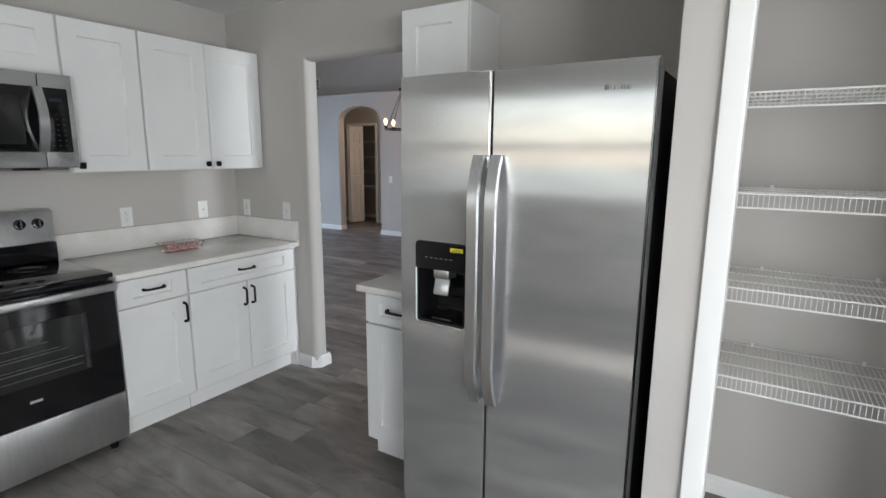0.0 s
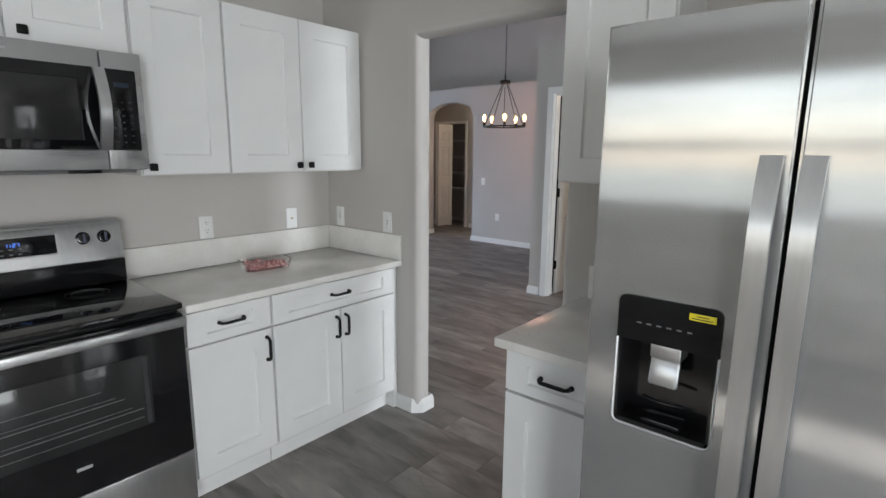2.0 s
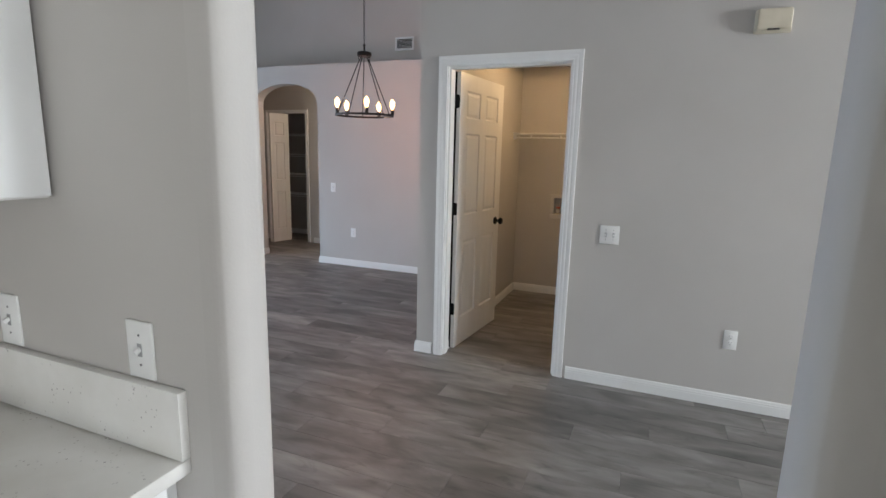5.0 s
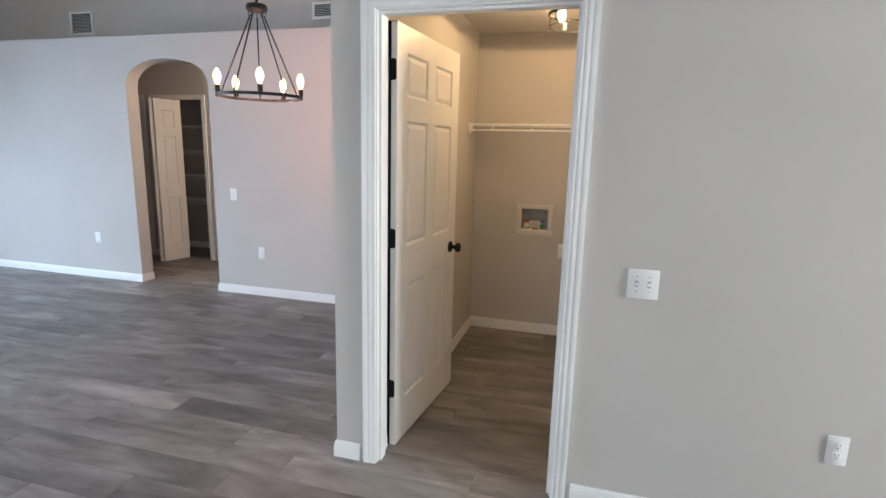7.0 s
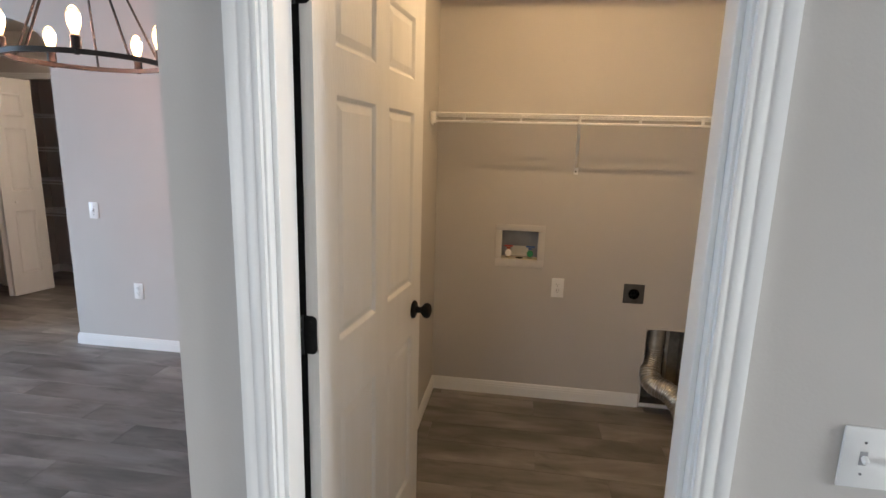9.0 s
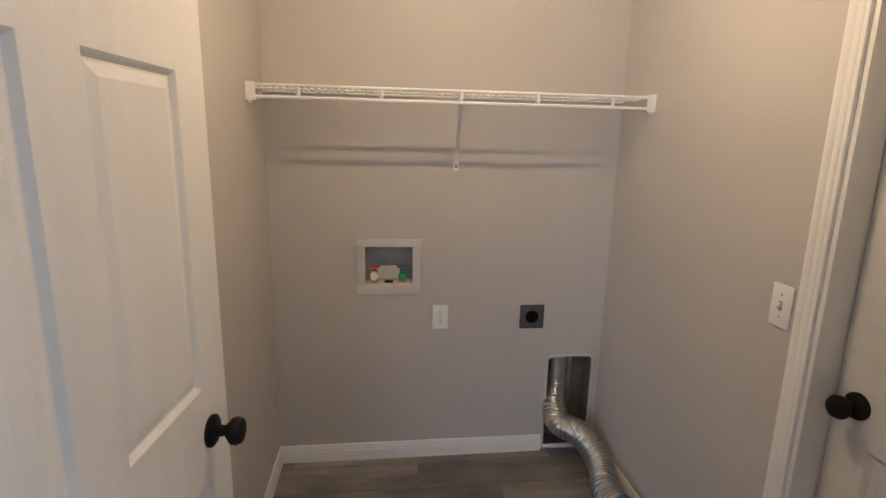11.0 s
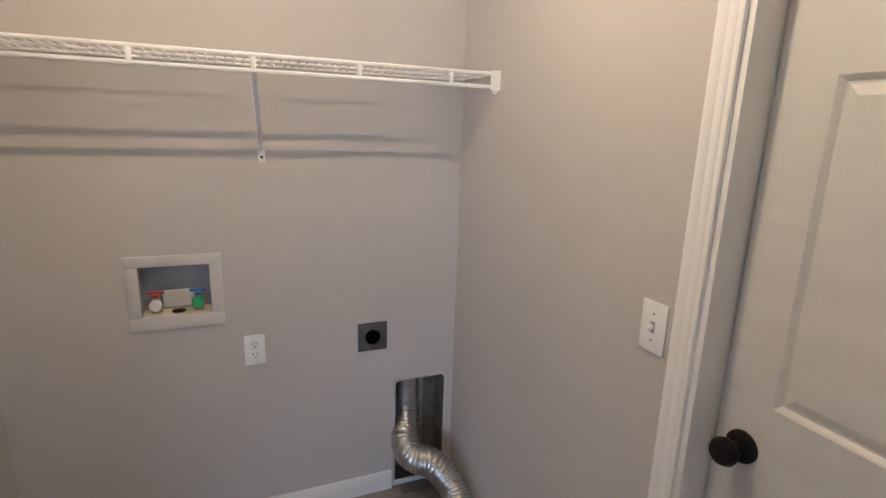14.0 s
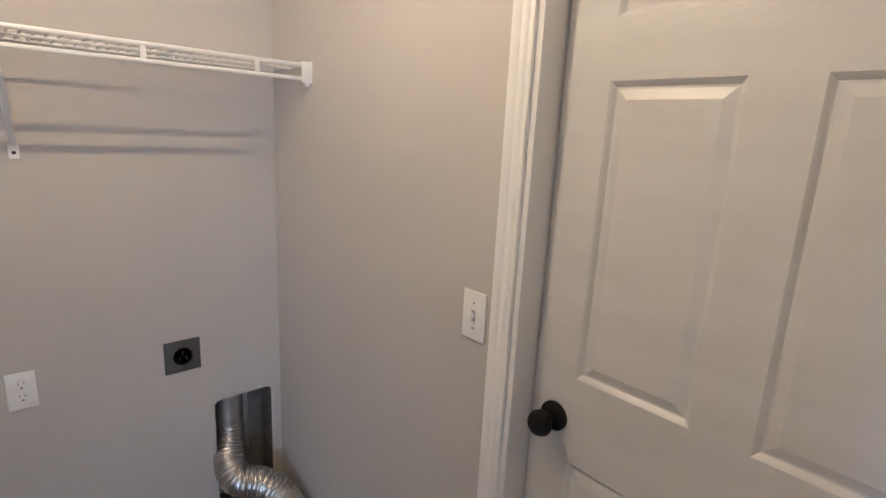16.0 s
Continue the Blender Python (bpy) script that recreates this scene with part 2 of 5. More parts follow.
def plank_mat():
    """Grey-brown vinyl oak: a tone per plank, long grain and darker cathedral streaks along x."""
    m = bpy.data.materials.new("grey_oak_vinyl_plank")
    m.use_nodes = True
    nt = m.node_tree
    b = nt.nodes["Principled BSDF"]
    tc = nt.nodes.new("ShaderNodeTexCoord")
    oi = nt.nodes.new("ShaderNodeObjectInfo")
    geo = nt.nodes.new("ShaderNodeNewGeometry")
    add = nt.nodes.new("ShaderNodeMath")
    nt.links.new(oi.outputs["Random"], add.inputs[0])
    nt.links.new(geo.outputs["Random Per Island"], add.inputs[1])
    sc = nt.nodes.new("ShaderNodeVectorMath")
    sc.operation = "SCALE"
    sc.inputs[0].default_value = (37, 19, 11)
    nt.links.new(add.outputs[0], sc.inputs["Scale"])
    off = nt.nodes.new("ShaderNodeVectorMath")
    nt.links.new(tc.outputs["Object"], off.inputs[0])
    nt.links.new(sc.outputs[0], off.inputs[1])

    def noise_at(stretch, scale, detail, dist=0.0):
        mp = nt.nodes.new("ShaderNodeMapping")
        mp.inputs["Scale"].default_value = stretch
        nt.links.new(off.outputs[0], mp.inputs[0])
        n = nt.nodes.new("ShaderNodeTexNoise")
        n.inputs["Scale"].default_value, n.inputs["Detail"].default_value, n.inputs["Distortion"].default_value = scale, detail, dist
        nt.links.new(mp.outputs[0], n.inputs["Vector"])
        return n.outputs[0]

    broad = noise_at((0.9, 3.4, 1), 1.9, 3, 0.7)
    grain = noise_at((1.2, 28, 1), 5.0, 6, 0.4)
    cloud = noise_at((1.0, 2.6, 1), 2.6, 4, 0.7)
    knots = noise_at((1.3, 4.0, 1), 4.2, 3, 1.0)
    r = nt.nodes.new("ShaderNodeValToRGB")
    els = r.color_ramp.elements
    els[0].position, els[0].color = 0.28, (0.130, 0.120, 0.114, 1)
    els[1].position, els[1].color = 0.72, (0.295, 0.277, 0.262, 1)
    e = els.new(0.5)
    e.color = (0.205, 0.191, 0.180, 1)
    mixf = nt.nodes.new("ShaderNodeMath")
    mixf.operation = "MULTIPLY_ADD"
    nt.links.new(grain, mixf.inputs[0])
    mixf.inputs[1].default_value = 0.14
    half = nt.nodes.new("ShaderNodeMath")
    half.operation = "MULTIPLY"
    half.inputs[1].default_value = 0.86
    nt.links.new(broad, half.inputs[0])
    nt.links.new(half.outputs[0], mixf.inputs[2])
    nt.links.new(mixf.outputs[0], r.inputs[0])
    tone = nt.nodes.new("ShaderNodeMath")
    tone.operation = "FRACT"
    nt.links.new(add.outputs[0], tone.inputs[0])
    tr = nt.nodes.new("ShaderNodeMapRange")
    tr.inputs[3].default_value, tr.inputs[4].default_value = 0.82, 1.30
    nt.links.new(tone.outputs[0], tr.inputs[0])
    value = tr.outputs[0]
    for src, lo, hi, dark, light in ((cloud, 0.34, 0.62, 0.76, 1.18), (knots, 0.30, 0.42, 0.78, 1.0)):
        mr = nt.nodes.new("ShaderNodeMapRange")
        mr.inputs[1].default_value, mr.inputs[2].default_value = lo, hi
        mr.inputs[3].default_value, mr.inputs[4].default_value = dark, light
        nt.links.new(src, mr.inputs[0])
        mul = nt.nodes.new("ShaderNodeMath")
        mul.operation = "MULTIPLY"
        nt.links.new(value, mul.inputs[0])
        nt.links.new(mr.outputs[0], mul.inputs[1])
        value = mul.outputs[0]
    hs = nt.nodes.new("ShaderNodeHueSaturation")
    nt.links.new(value, hs.inputs["Value"])
    nt.links.new(r.outputs[0], hs.inputs["Color"])
    nt.links.new(hs.outputs[0], b.inputs["Base Color"])
    rr = nt.nodes.new("ShaderNodeMapRange")
    rr.inputs[3].default_value, rr.inputs[4].default_value = 0.40, 0.55
    nt.links.new(grain, rr.inputs[0])
    nt.links.new(rr.outputs[0], b.inputs["Roughness"])
    bp = nt.nodes.new("ShaderNodeBump")
    bp.inputs["Strength"].default_value, bp.inputs["Distance"].default_value = 0.25, 0.001
    nt.links.new(grain, bp.inputs["Height"])
    nt.links.new(bp.outputs[0], b.inputs["Normal"])
    return m


PLANK = plank_mat()

# ---- building helpers ----


def link(name, bm, material, parent=None, label="", smooth=False):
    me = bpy.data.meshes.new(name)
    bmesh.ops.recalc_face_normals(bm, faces=bm.faces)
    bm.to_mesh(me)
    bm.free()
    me.materials.append(material)
    if smooth:
        me.shade_smooth()
        me.set_sharp_from_angle(angle=radians(38))
    ob = new(name, me)
    if parent:
        ob.parent = parent
    if label:
        ob["label"] = label
    return ob


def part(name, bm, material, parent, label="", smooth=True):
    return link(name, bm, material, parent, label, smooth)


def thing(name, m, label, category, group="", kind=""):
    ob = new(name)
    ob.empty_display_size = 0.1
    ob.matrix_world = m
    return tagged(ob, label, category, group, kind)


def setting(name, bm, material, label="", category="", smooth=False):
    return tagged(link(name, bm, material, None, "", smooth), label, category, "", "structure")


def box(bm, x0, x1, y0, y1, z0, z1, bevel=0.0, segs=2):
    vs = [bm.verts.new(p) for p in ((x0, y0, z0), (x1, y0, z0), (x1, y1, z0), (x0, y1, z0), (x0, y0, z1), (x1, y0, z1), (x1, y1, z1), (x0, y1, z1))]
    fs = [bm.faces.new([vs[i] for i in f]) for f in ((0, 3, 2, 1), (4, 5, 6, 7), (0, 1, 5, 4), (1, 2, 6, 5), (2, 3, 7, 6), (3, 0, 4, 7))]
    if bevel:
        es = {e for f in fs for e in f.edges}
        bmesh.ops.bevel(bm, geom=list(es), offset=bevel, segments=segs, affect="EDGES", profile=0.5)
    return bm


def bx(x0, x1, y0, y1, z0, z1, bevel=0.0, segs=2):
    return box(bmesh.new(), x0, x1, y0, y1, z0, z1, bevel, segs)


def tube(bm, pts, radius, n=8, flat=1.0, caps=True, up=(0, 0, 1)):
    """A tube along pts; radius a number or one a point; flat squeezes it along its second axis."""
    pts = [Vector(p) for p in pts]
    rings = []
    for i, p in enumerate(pts):
        d = (pts[min(i + 1, len(pts) - 1)] - pts[max(i - 1, 0)]).normalized()
        u = Vector(up)
        if abs(d.dot(u)) > 0.95:
            u = Vector((1, 0, 0))
        s = d.cross(u).normalized()
        w = s.cross(d).normalized()
        r = radius[i] if isinstance(radius, (list, tuple)) else radius
        rings.append([bm.verts.new(p + s * (r * math.cos(2 * math.pi * (k + 0.5) / n)) + w * (r * flat * math.sin(2 * math.pi * (k + 0.5) / n))) for k in range(n)])
    for a, b in zip(rings, rings[1:]):
        for k in range(n):
            bm.faces.new((a[k], a[(k + 1) % n], b[(k + 1) % n], b[k]))
    if caps:
        bm.faces.new(rings[0])
        bm.faces.new(rings[-1][::-1])
    return bm


def tb(pts, radius, n=8, flat=1.0, caps=True, up=(0, 0, 1)):
    return tube(bmesh.new(), pts, radius, n, flat, caps, up)


def lathe(bm, profile, n=20, at=(0, 0, 0), axis="z"):
    """Turns (radius, height) pairs round an axis through at."""
    at = Vector(at)
    rings = []
    for r, h in profile:
        ring = []
        for k in range(n):
            a = 2 * math.pi * k / n
            c, s = r * math.cos(a), r * math.sin(a)
            ring.append(bm.verts.new(at + Vector({"z": (c, s, h), "y": (c, h, s), "x": (h, c, s)}[axis])))
        rings.append(ring)
    for a, b in zip(rings, rings[1:]):
        for k in range(n):
            bm.faces.new((a[k], a[(k + 1) % n], b[(k + 1) % n], b[k]))
    bm.faces.new(rings[0])
    bm.faces.new(rings[-1])
    return bm


def lt(profile, n=20, at=(0, 0, 0), axis="z"):
    return lathe(bmesh.new(), profile, n, at, axis)


def holed_wall(a0, a1, z0, z1, t0, t1, holes=(), along="x", bull=0.0):
    """A wall along x or y from t0 to t1 thick, with rectangular holes (a0, a1, z0, z1) cut through it; bull rounds the holes' edges."""
    bm = bmesh.new()
    As = sorted({a0, a1, *(h[0] for h in holes), *(h[1] for h in holes)})
    Zs = sorted({z0, z1, *(h[2] for h in holes), *(h[3] for h in holes)})
    cache = {}

    def v(a, t, z):
        key = (a, t, z)
        if key not in cache:
            cache[key] = bm.verts.new((a, t, z) if along == "x" else (t, a, z))
        return cache[key]

    def solid(i, j):
        if not (0 <= i < len(As) - 1 and 0 <= j < len(Zs) - 1):
            return False
        ca, cz = (As[i] + As[i + 1]) / 2, (Zs[j] + Zs[j + 1]) / 2
        return not any(h[0] < ca < h[1] and h[2] < cz < h[3] for h in holes)

    for i in range(len(As) - 1):
        for j in range(len(Zs) - 1):
            if not solid(i, j):
                continue
            p, q, r, s = As[i], As[i + 1], Zs[j], Zs[j + 1]
            for t in (t0, t1):
                bm.faces.new((v(p, t, r), v(q, t, r), v(q, t, s), v(p, t, s)))
            for ok, (e, f) in ((solid(i - 1, j), ((p, r), (p, s))), (solid(i + 1, j), ((q, r), (q, s))), (solid(i, j - 1), ((p, r), (q, r))), (solid(i, j + 1), ((p, s), (q, s)))):
                if not ok:
                    bm.faces.new((v(e[0], t0, e[1]), v(f[0], t0, f[1]), v(f[0], t1, f[1]), v(e[0], t1, e[1])))
    if bull:
        es = []
        for e in bm.edges:
            mid = (e.verts[0].co + e.verts[1].co) / 2
            a, t = (mid.x, mid.y) if along == "x" else (mid.y, mid.x)
            across = abs((e.verts[0].co - e.verts[1].co)[1 if along == "x" else 0]) > 1e-6
            for h in holes:
                onside = (abs(a - h[0]) < 1e-5 or abs(a - h[1]) < 1e-5) and h[2] <= mid.z <= h[3]
                ontop = abs(mid.z - h[3]) < 1e-5 and h[0] <= a <= h[1]
                if not across and (onside or ontop):
                    es.append(e)
        bmesh.ops.bevel(bm, geom=es, offset=bull, segments=9, affect="EDGES", profile=0.5)
    return bm


def sweep_casing(xl, xr, zt, prof):
    """A mitred casing round an opening, in the plane y = 0, facing -y: prof of (across, out)."""
    bm = bmesh.new()
    st = [[bm.verts.new((x, -d, z)) for x, z in ((xl - u, 0.0), (xl - u, zt + u), (xr + u, zt + u), (xr + u, 0.0))] for u, d in prof]
    for a, b in zip(st, st[1:] + st[:1]):
        for k in range(3):
            bm.faces.new((a[k], a[k + 1], b[k + 1], b[k]))
    return bm


CASE = [(u * 0.94, 0.0 if d == 0 else 0.0085 + d * 0.42) for u, d in ((0, 0.0), (0, 0.009), (0.004, 0.011), (0.010, 0.011), (0.012, 0.0085), (0.015, 0.0085), (0.018, 0.013), (0.034, 0.0145), (0.036, 0.012), (0.040, 0.012), (0.044, 0.017), (0.060, 0.018), (0.066, 0.016), (0.066, 0.0))]
CASEP = [(0, 0), (0, 0.0095), (0.004, 0.0115), (0.036, 0.0130), (0.046, 0.0150), (0.0525, 0.0150), (0.0545, 0.0130), (0.0545, 0.0)]
CASEN = [(u / 0.94 * 0.80, d) for u, d in CASE]


def baseboard(points, name="baseboard", h=0.083):
    """A moulded skirting along a path of (x, y), standing on the left of its way."""
    prof = [(0, 0), (0.013, 0), (0.013, h * 0.62), (0.0115, h * 0.66), (0.0115, h * 0.78), (0.009, h * 0.82), (0.009, h * 0.9), (0.005, h), (0, h)]
    bm = bmesh.new()
    pts = [Vector((*p, 0)) for p in points]
    st = []
    for i, p in enumerate(pts):
        ds = []
        if i > 0:
            ds.append((p - pts[i - 1]).normalized())
        if i < len(pts) - 1:
            ds.append((pts[i + 1] - p).normalized())
        nrm = [Vector((-d.y, d.x, 0)) for d in ds]
        n = sum(nrm, Vector()).normalized()
        n = n / max(0.3, n.dot(nrm[0]))
        st.append([bm.verts.new(p + n * u + Vector((0, 0, z))) for u, z in prof])
    for a, b in zip(st, st[1:]):
        for k in range(len(prof)):
            k2 = (k + 1) % len(prof)
            bm.faces.new((a[k], a[k2], b[k2], b[k]))
    bm.faces.new(st[0])
    bm.faces.new(st[-1])
    return setting(name, bm, TRIM, "white painted moulded baseboard along the wall", "baseboard")


# ---- structure: kitchen ----
KX, KY = -3.03, 3.285          # range wall and opening wall of the kitchen
LY = 5.965                     # wall with the laundry door
FY = 8.23                      # far wall with the arch
LX0, LX1, LB = -2.98, -1.455, 8.06   # laundry: side walls and back wall
H1, H2, HK, HL = 2.55, 4.1, 2.40, 2.385

setting("wall_kitchen_range", holed_wall(-2.1, KY, 0, H2, KX - 0.115, KX, (), "y"), PAINT, "greige painted kitchen wall behind the range", "wall")
setting("wall_kitchen_opening", holed_wall(KX - 0.115, 3.6, 0, H2, KY, KY + 0.115, [(-2.338, -1.362, 0, 2.10)], "x"), PAINT, "greige painted wall with a round-cornered opening", "wall")
NOSE = [(0.065, 0.0), (0.042, 0.0)]
NOSE += [(0.042 - 0.042 * math.sin(radians(a)), -0.042 + 0.042 * math.cos(radians(a))) for a in range(10, 91, 10)]
NOSE += [(0.042 - 0.042 * math.cos(radians(a)), -0.073 - 0.042 * math.sin(radians(a))) for a in range(0, 91, 10)] + [(0.065, -0.115)]
ob = setting("opening_corner_bead", sweep_casing(-2.273, -1.427, 2.035, NOSE), PAINT, "greige painted rounded edge of the kitchen opening", "corner bead", True)
ob.location = (0, KY, 0)
setting("wall_living_south", holed_wall(-10, KX, 0, H2, -2.2, -2.1, [(-9.5, -3.9, 0.0, 2.1)], "x"), PAINT, "greige painted outer wall with a patio door", "wall")
setting("wall_kitchen_south", holed_wall(KX, 3.6, 0, H2, -1.1, -1.0, [(-2.86 + 1.16 * k, -1.76 + 1.16 * k, 1.02, 2.08) for k in range(4)] + [(2.0, 3.5, 0.0, 2.1)], "x"), PAINT, "greige painted outer wall with windows", "wall")
setting("wall_east", holed_wall(-2.2, 10.2, 0, H2, 3.6, 3.7, [(-0.7, 1.1, 0.0, 2.1), (4.1, 5.3, 0.75, 2.15)], "y"), PAINT, "greige painted outer wall with windows", "wall")
setting("wall_west", holed_wall(-2.2, 10.2, 0, H2, -10.1, -10.0, [(4.1, 7.1, 0.2, 2.15)], "y"), PAINT, "greige painted outer wall with a window", "wall")
setting("ceiling_kitchen", bx(KX, 3.6, -2.1, KY, HK, HK + 0.05), CEILK, "pale textured kitchen ceiling", "ceiling")
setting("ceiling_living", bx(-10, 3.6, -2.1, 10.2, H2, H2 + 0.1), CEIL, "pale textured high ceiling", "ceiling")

# pantry beside the refrigerator
setting("wall_pantry_front", holed_wall(0.0, 1.5, 0, HK, 2.45, 2.56, [(0.148, 0.92, 0, 2.06)], "x"), PAINT, "greige painted wall round the pantry doorway", "wall")
setting("wall_pantry_west", bx(0.0, 0.13, 2.56, KY, 0, HK), PAINT, "greige painted pantry side wall", "wall")
setting("wall_pantry_east", bx(1.40, 1.5, 2.56, KY, 0, HK), PAINT, "greige painted pantry side wall", "wall")
bm = bx(0.148, 0.166, 2.448, 2.562, 0, 2.06)
box(bm, 0.902, 0.92, 2.448, 2.562, 0, 2.06)
box(bm, 0.166, 0.902, 2.448, 2.562, 2.042, 2.06)
setting("door_jamb_pantry", bm, TRIM, "white painted pantry door jamb", "door jamb")
ob = setting("casing_pantry", sweep_casing(0.162, 0.906, 2.046, CASEP), TRIM, "white painted moulded casing round the pantry doorway", "casing", True)
ob.location = (0, 2.45, 0)

# ---- structure: laundry ----
setting("wall_laundry_front", holed_wall(-3.17, 3.6, 0, H1, LY, LY + 0.115, [(-2.980, -2.130, 0, 2.058)], "x"), PAINT, "greige painted wall round the laundry doorway", "wall")
setting("wall_laundry_west", bx(-3.17, LX0, LY + 0.115, FY, 0, H1), PAINT, "greige painted wall between dining area and laundry", "wall")
setting("wall_laundry_east", holed_wall(LY + 0.115, LB, 0, H1, LX1, LX1 + 0.115, [(6.098, 6.908, 0, 2.065)], "y"), PAINT, "greige painted laundry side wall", "wall")
setting("wall_laundry_back", holed_wall(LX0, 3.6, 0, H1, LB, LB + 0.115, [(-2.60, -2.348, 0.842, 1.052), (-1.715, -1.490, 0.018, 0.497)], "x"), PAINT, "greige painted laundry back wall", "wall")
setting("cavity_shade_sheet", bx(-2.7, -1.3, LB + 0.13, LB + 0.15, 0, 1.2), WALLCAV, "dark sheet behind the laundry wall, in place of its cavity's shade", "wall")
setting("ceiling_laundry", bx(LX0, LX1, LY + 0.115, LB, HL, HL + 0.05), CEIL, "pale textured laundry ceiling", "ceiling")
setting("ledge_over_laundry", bx(-3.167, 3.6, LY + 0.06, FY, H1 - 0.06, H1 + 0.002), PAINT, "greige painted ledge over the laundry", "ledge")
jm = thing("door_jamb_laundry", pose(0, LY, 0), "white painted laundry door jamb with its stop", "door jamb", "", "structure")
for x in (-2.980, -2.150):
    part("jamb_leg", bx(x, x + 0.020, -0.002, 0.117, 0, 2.058, 0.0015, 1), TRIM, jm, smooth=False)
part("jamb_head", bx(-2.960, -2.150, -0.002, 0.117, 2.038, 2.058, 0.0015, 1), TRIM, jm, smooth=False)
for x in (-2.960, -2.162):
    part("door_stop", bx(x, x + 0.012, 0.02, 0.075, 0, 2.038, 0.0015, 1), TRIM, jm, smooth=False)
part("stop_head", bx(-2.948, -2.162, 0.02, 0.075, 2.026, 2.038, 0.0015, 1), TRIM, jm, smooth=False)
ob = setting("casing_laundry", sweep_casing(-2.966, -2.144, 2.044, CASE), TRIM, "white painted moulded casing round the laundry doorway", "casing", True)
ob.location = (0, LY, 0)
ob = setting("casing_laundry_inside", sweep_casing(2.144, 2.962, 2.044, CASE), TRIM, "white painted moulded casing inside the laundry", "casing", True)
ob.matrix_world = pose(0, LY + 0.115, 0, 0, 0, 180)
# door frame of the side door: jamb, stop and casing
bm = bx(LX1 - 0.002, LX1 + 0.117, 6.098, 6.118, 0, 2.065)
box(bm, LX1 - 0.002, LX1 + 0.117, 6.888, 6.908, 0, 2.065)
box(bm, LX1 - 0.002, LX1 + 0.117, 6.118, 6.888, 2.045, 2.065)
setting("door_jamb_side", bm, TRIM, "white painted side door jamb", "door jamb")
ob = setting("casing_side_door", sweep_casing(-6.902, -6.104, 2.05, CASEN), TRIM, "white painted moulded casing round the side door", "casing", True)
ob.matrix_world = pose(LX1, 0, 0, 0, 0, -90)
setting("wall_garage_dark", bx(LX1 + 0.3, LX1 + 0.4, LY + 0.115, LB, 0, H1), PAINT, "plain wall behind the side door", "wall")

# ---- structure: dining side and hall behind the arch ----


def arch_wall():
    bm = bmesh.new()
    xl, xr, zs, top = -6.655, -5.665, 2.035, 2.30
    t0, t1 = FY, FY + 0.15
    n = 18
    curve = []
    for k in range(n + 1):
        a = math.pi * (1 - k / n)
        curve.append(((xl + xr) / 2 + (xr - xl) / 2 * math.cos(a), zs + (top - zs) * math.sin(a) ** 0.85))
    for t in (t0, t1):
        bm.faces.new([bm.verts.new(p) for p in ((-10, t, 0), (xl, t, 0), (xl, t, 2.52), (-10, t, 2.52))])
        bm.faces.new([bm.verts.new(p) for p in ((xr, t, 0), (-3.17, t, 0), (-3.17, t, 2.52), (xr, t, 2.52))])
        for (xa, za), (xb, zb) in zip(curve, curve[1:]):
            bm.faces.new([bm.verts.new(p) for p in ((xa, t, za), (xb, t, zb), (xb, t, 2.52), (xa, t, 2.52))])
    rim = [(xl, 0)] + curve + [(xr, 0)]
    for (xa, za), (xb, zb) in zip(rim, rim[1:]):
        bm.faces.new([bm.verts.new(p) for p in ((xa, t0, za), (xb, t0, zb), (xb, t1, zb), (xa, t1, za))])
    bm.faces.new([bm.verts.new(p) for p in ((-10, t0, 2.52), (-3.17, t0, 2.52), (-3.17, t1, 2.52), (-10, t1, 2.52))])
    bmesh.ops.remove_doubles(bm, verts=bm.verts, dist=1e-5)
    return bm


setting("wall_far_arch", arch_wall(), PAINT, "greige painted far wall with an arched opening", "wall")
setting("wall_far_upper", bx(-10, 3.6, 9.0, 9.1, 2.49, H2), PAINT, "greige painted upper wall above a ledge", "wall")
setting("ledge_far_wall", bx(-10, -3.17, FY + 0.15, 9.0, 2.50, 2.518), PAINT, "greige painted ledge on top of the far wall", "ledge")
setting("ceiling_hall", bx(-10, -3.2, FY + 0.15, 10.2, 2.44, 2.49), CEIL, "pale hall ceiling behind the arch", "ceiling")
setting("wall_hall_closet", holed_wall(-10, -3.2, 0, 2.44, 9.40, 9.5, [(-7.47, -6.735, 0, 2.03), (-8.395, -7.655, 0, 2.035)], "x"), PAINT, "greige painted hall wall with a closet doorway", "wall")
setting("wall_closet_back", bx(-10, -3.2, 10.05, 10.15, 0, 2.44), PAINT, "greige painted closet back wall", "wall")
setting("wall_closet_east", bx(-6.62, -6.52, 9.5, 10.05, 0, 2.44), PAINT, "greige painted closet side wall", "wall")
setting("wall_closet_west", bx(-7.75, -7.65, 9.5, 10.05, 0, 2.44), PAINT, "greige painted closet side wall", "wall")
ob = setting("casing_closet", sweep_casing(-7.465, -6.74, 2.025, CASEN), TRIM, "white painted casing round the hall closet", "casing", True)
ob.location = (0, 9.40, 0)
ob = setting("casing_hall_door", sweep_casing(-8.39, -7.66, 2.03, CASEN), TRIM, "white painted door casing in the hall", "casing", True)
ob.location = (0, 9.40, 0)
setting("wall_north_outer", bx(-10, 3.7, 10.15, 10.25, 0, H2 + 0.1), PAINT, "plain outer wall", "wall")
setting("floor", bx(-10, 3.6, -2.1, 10.15, -0.12, -0.012), WALLCAV, "dark underlay beneath the floor planks", "floor")
setting("ground", bx(-60, 60, -60, 60, -0.3, -0.15), mat("lawn", (0.05, 0.08, 0.03), (0.09, 0.12, 0.05), rough=0.9, scale=3), "plain ground outside", "ground")

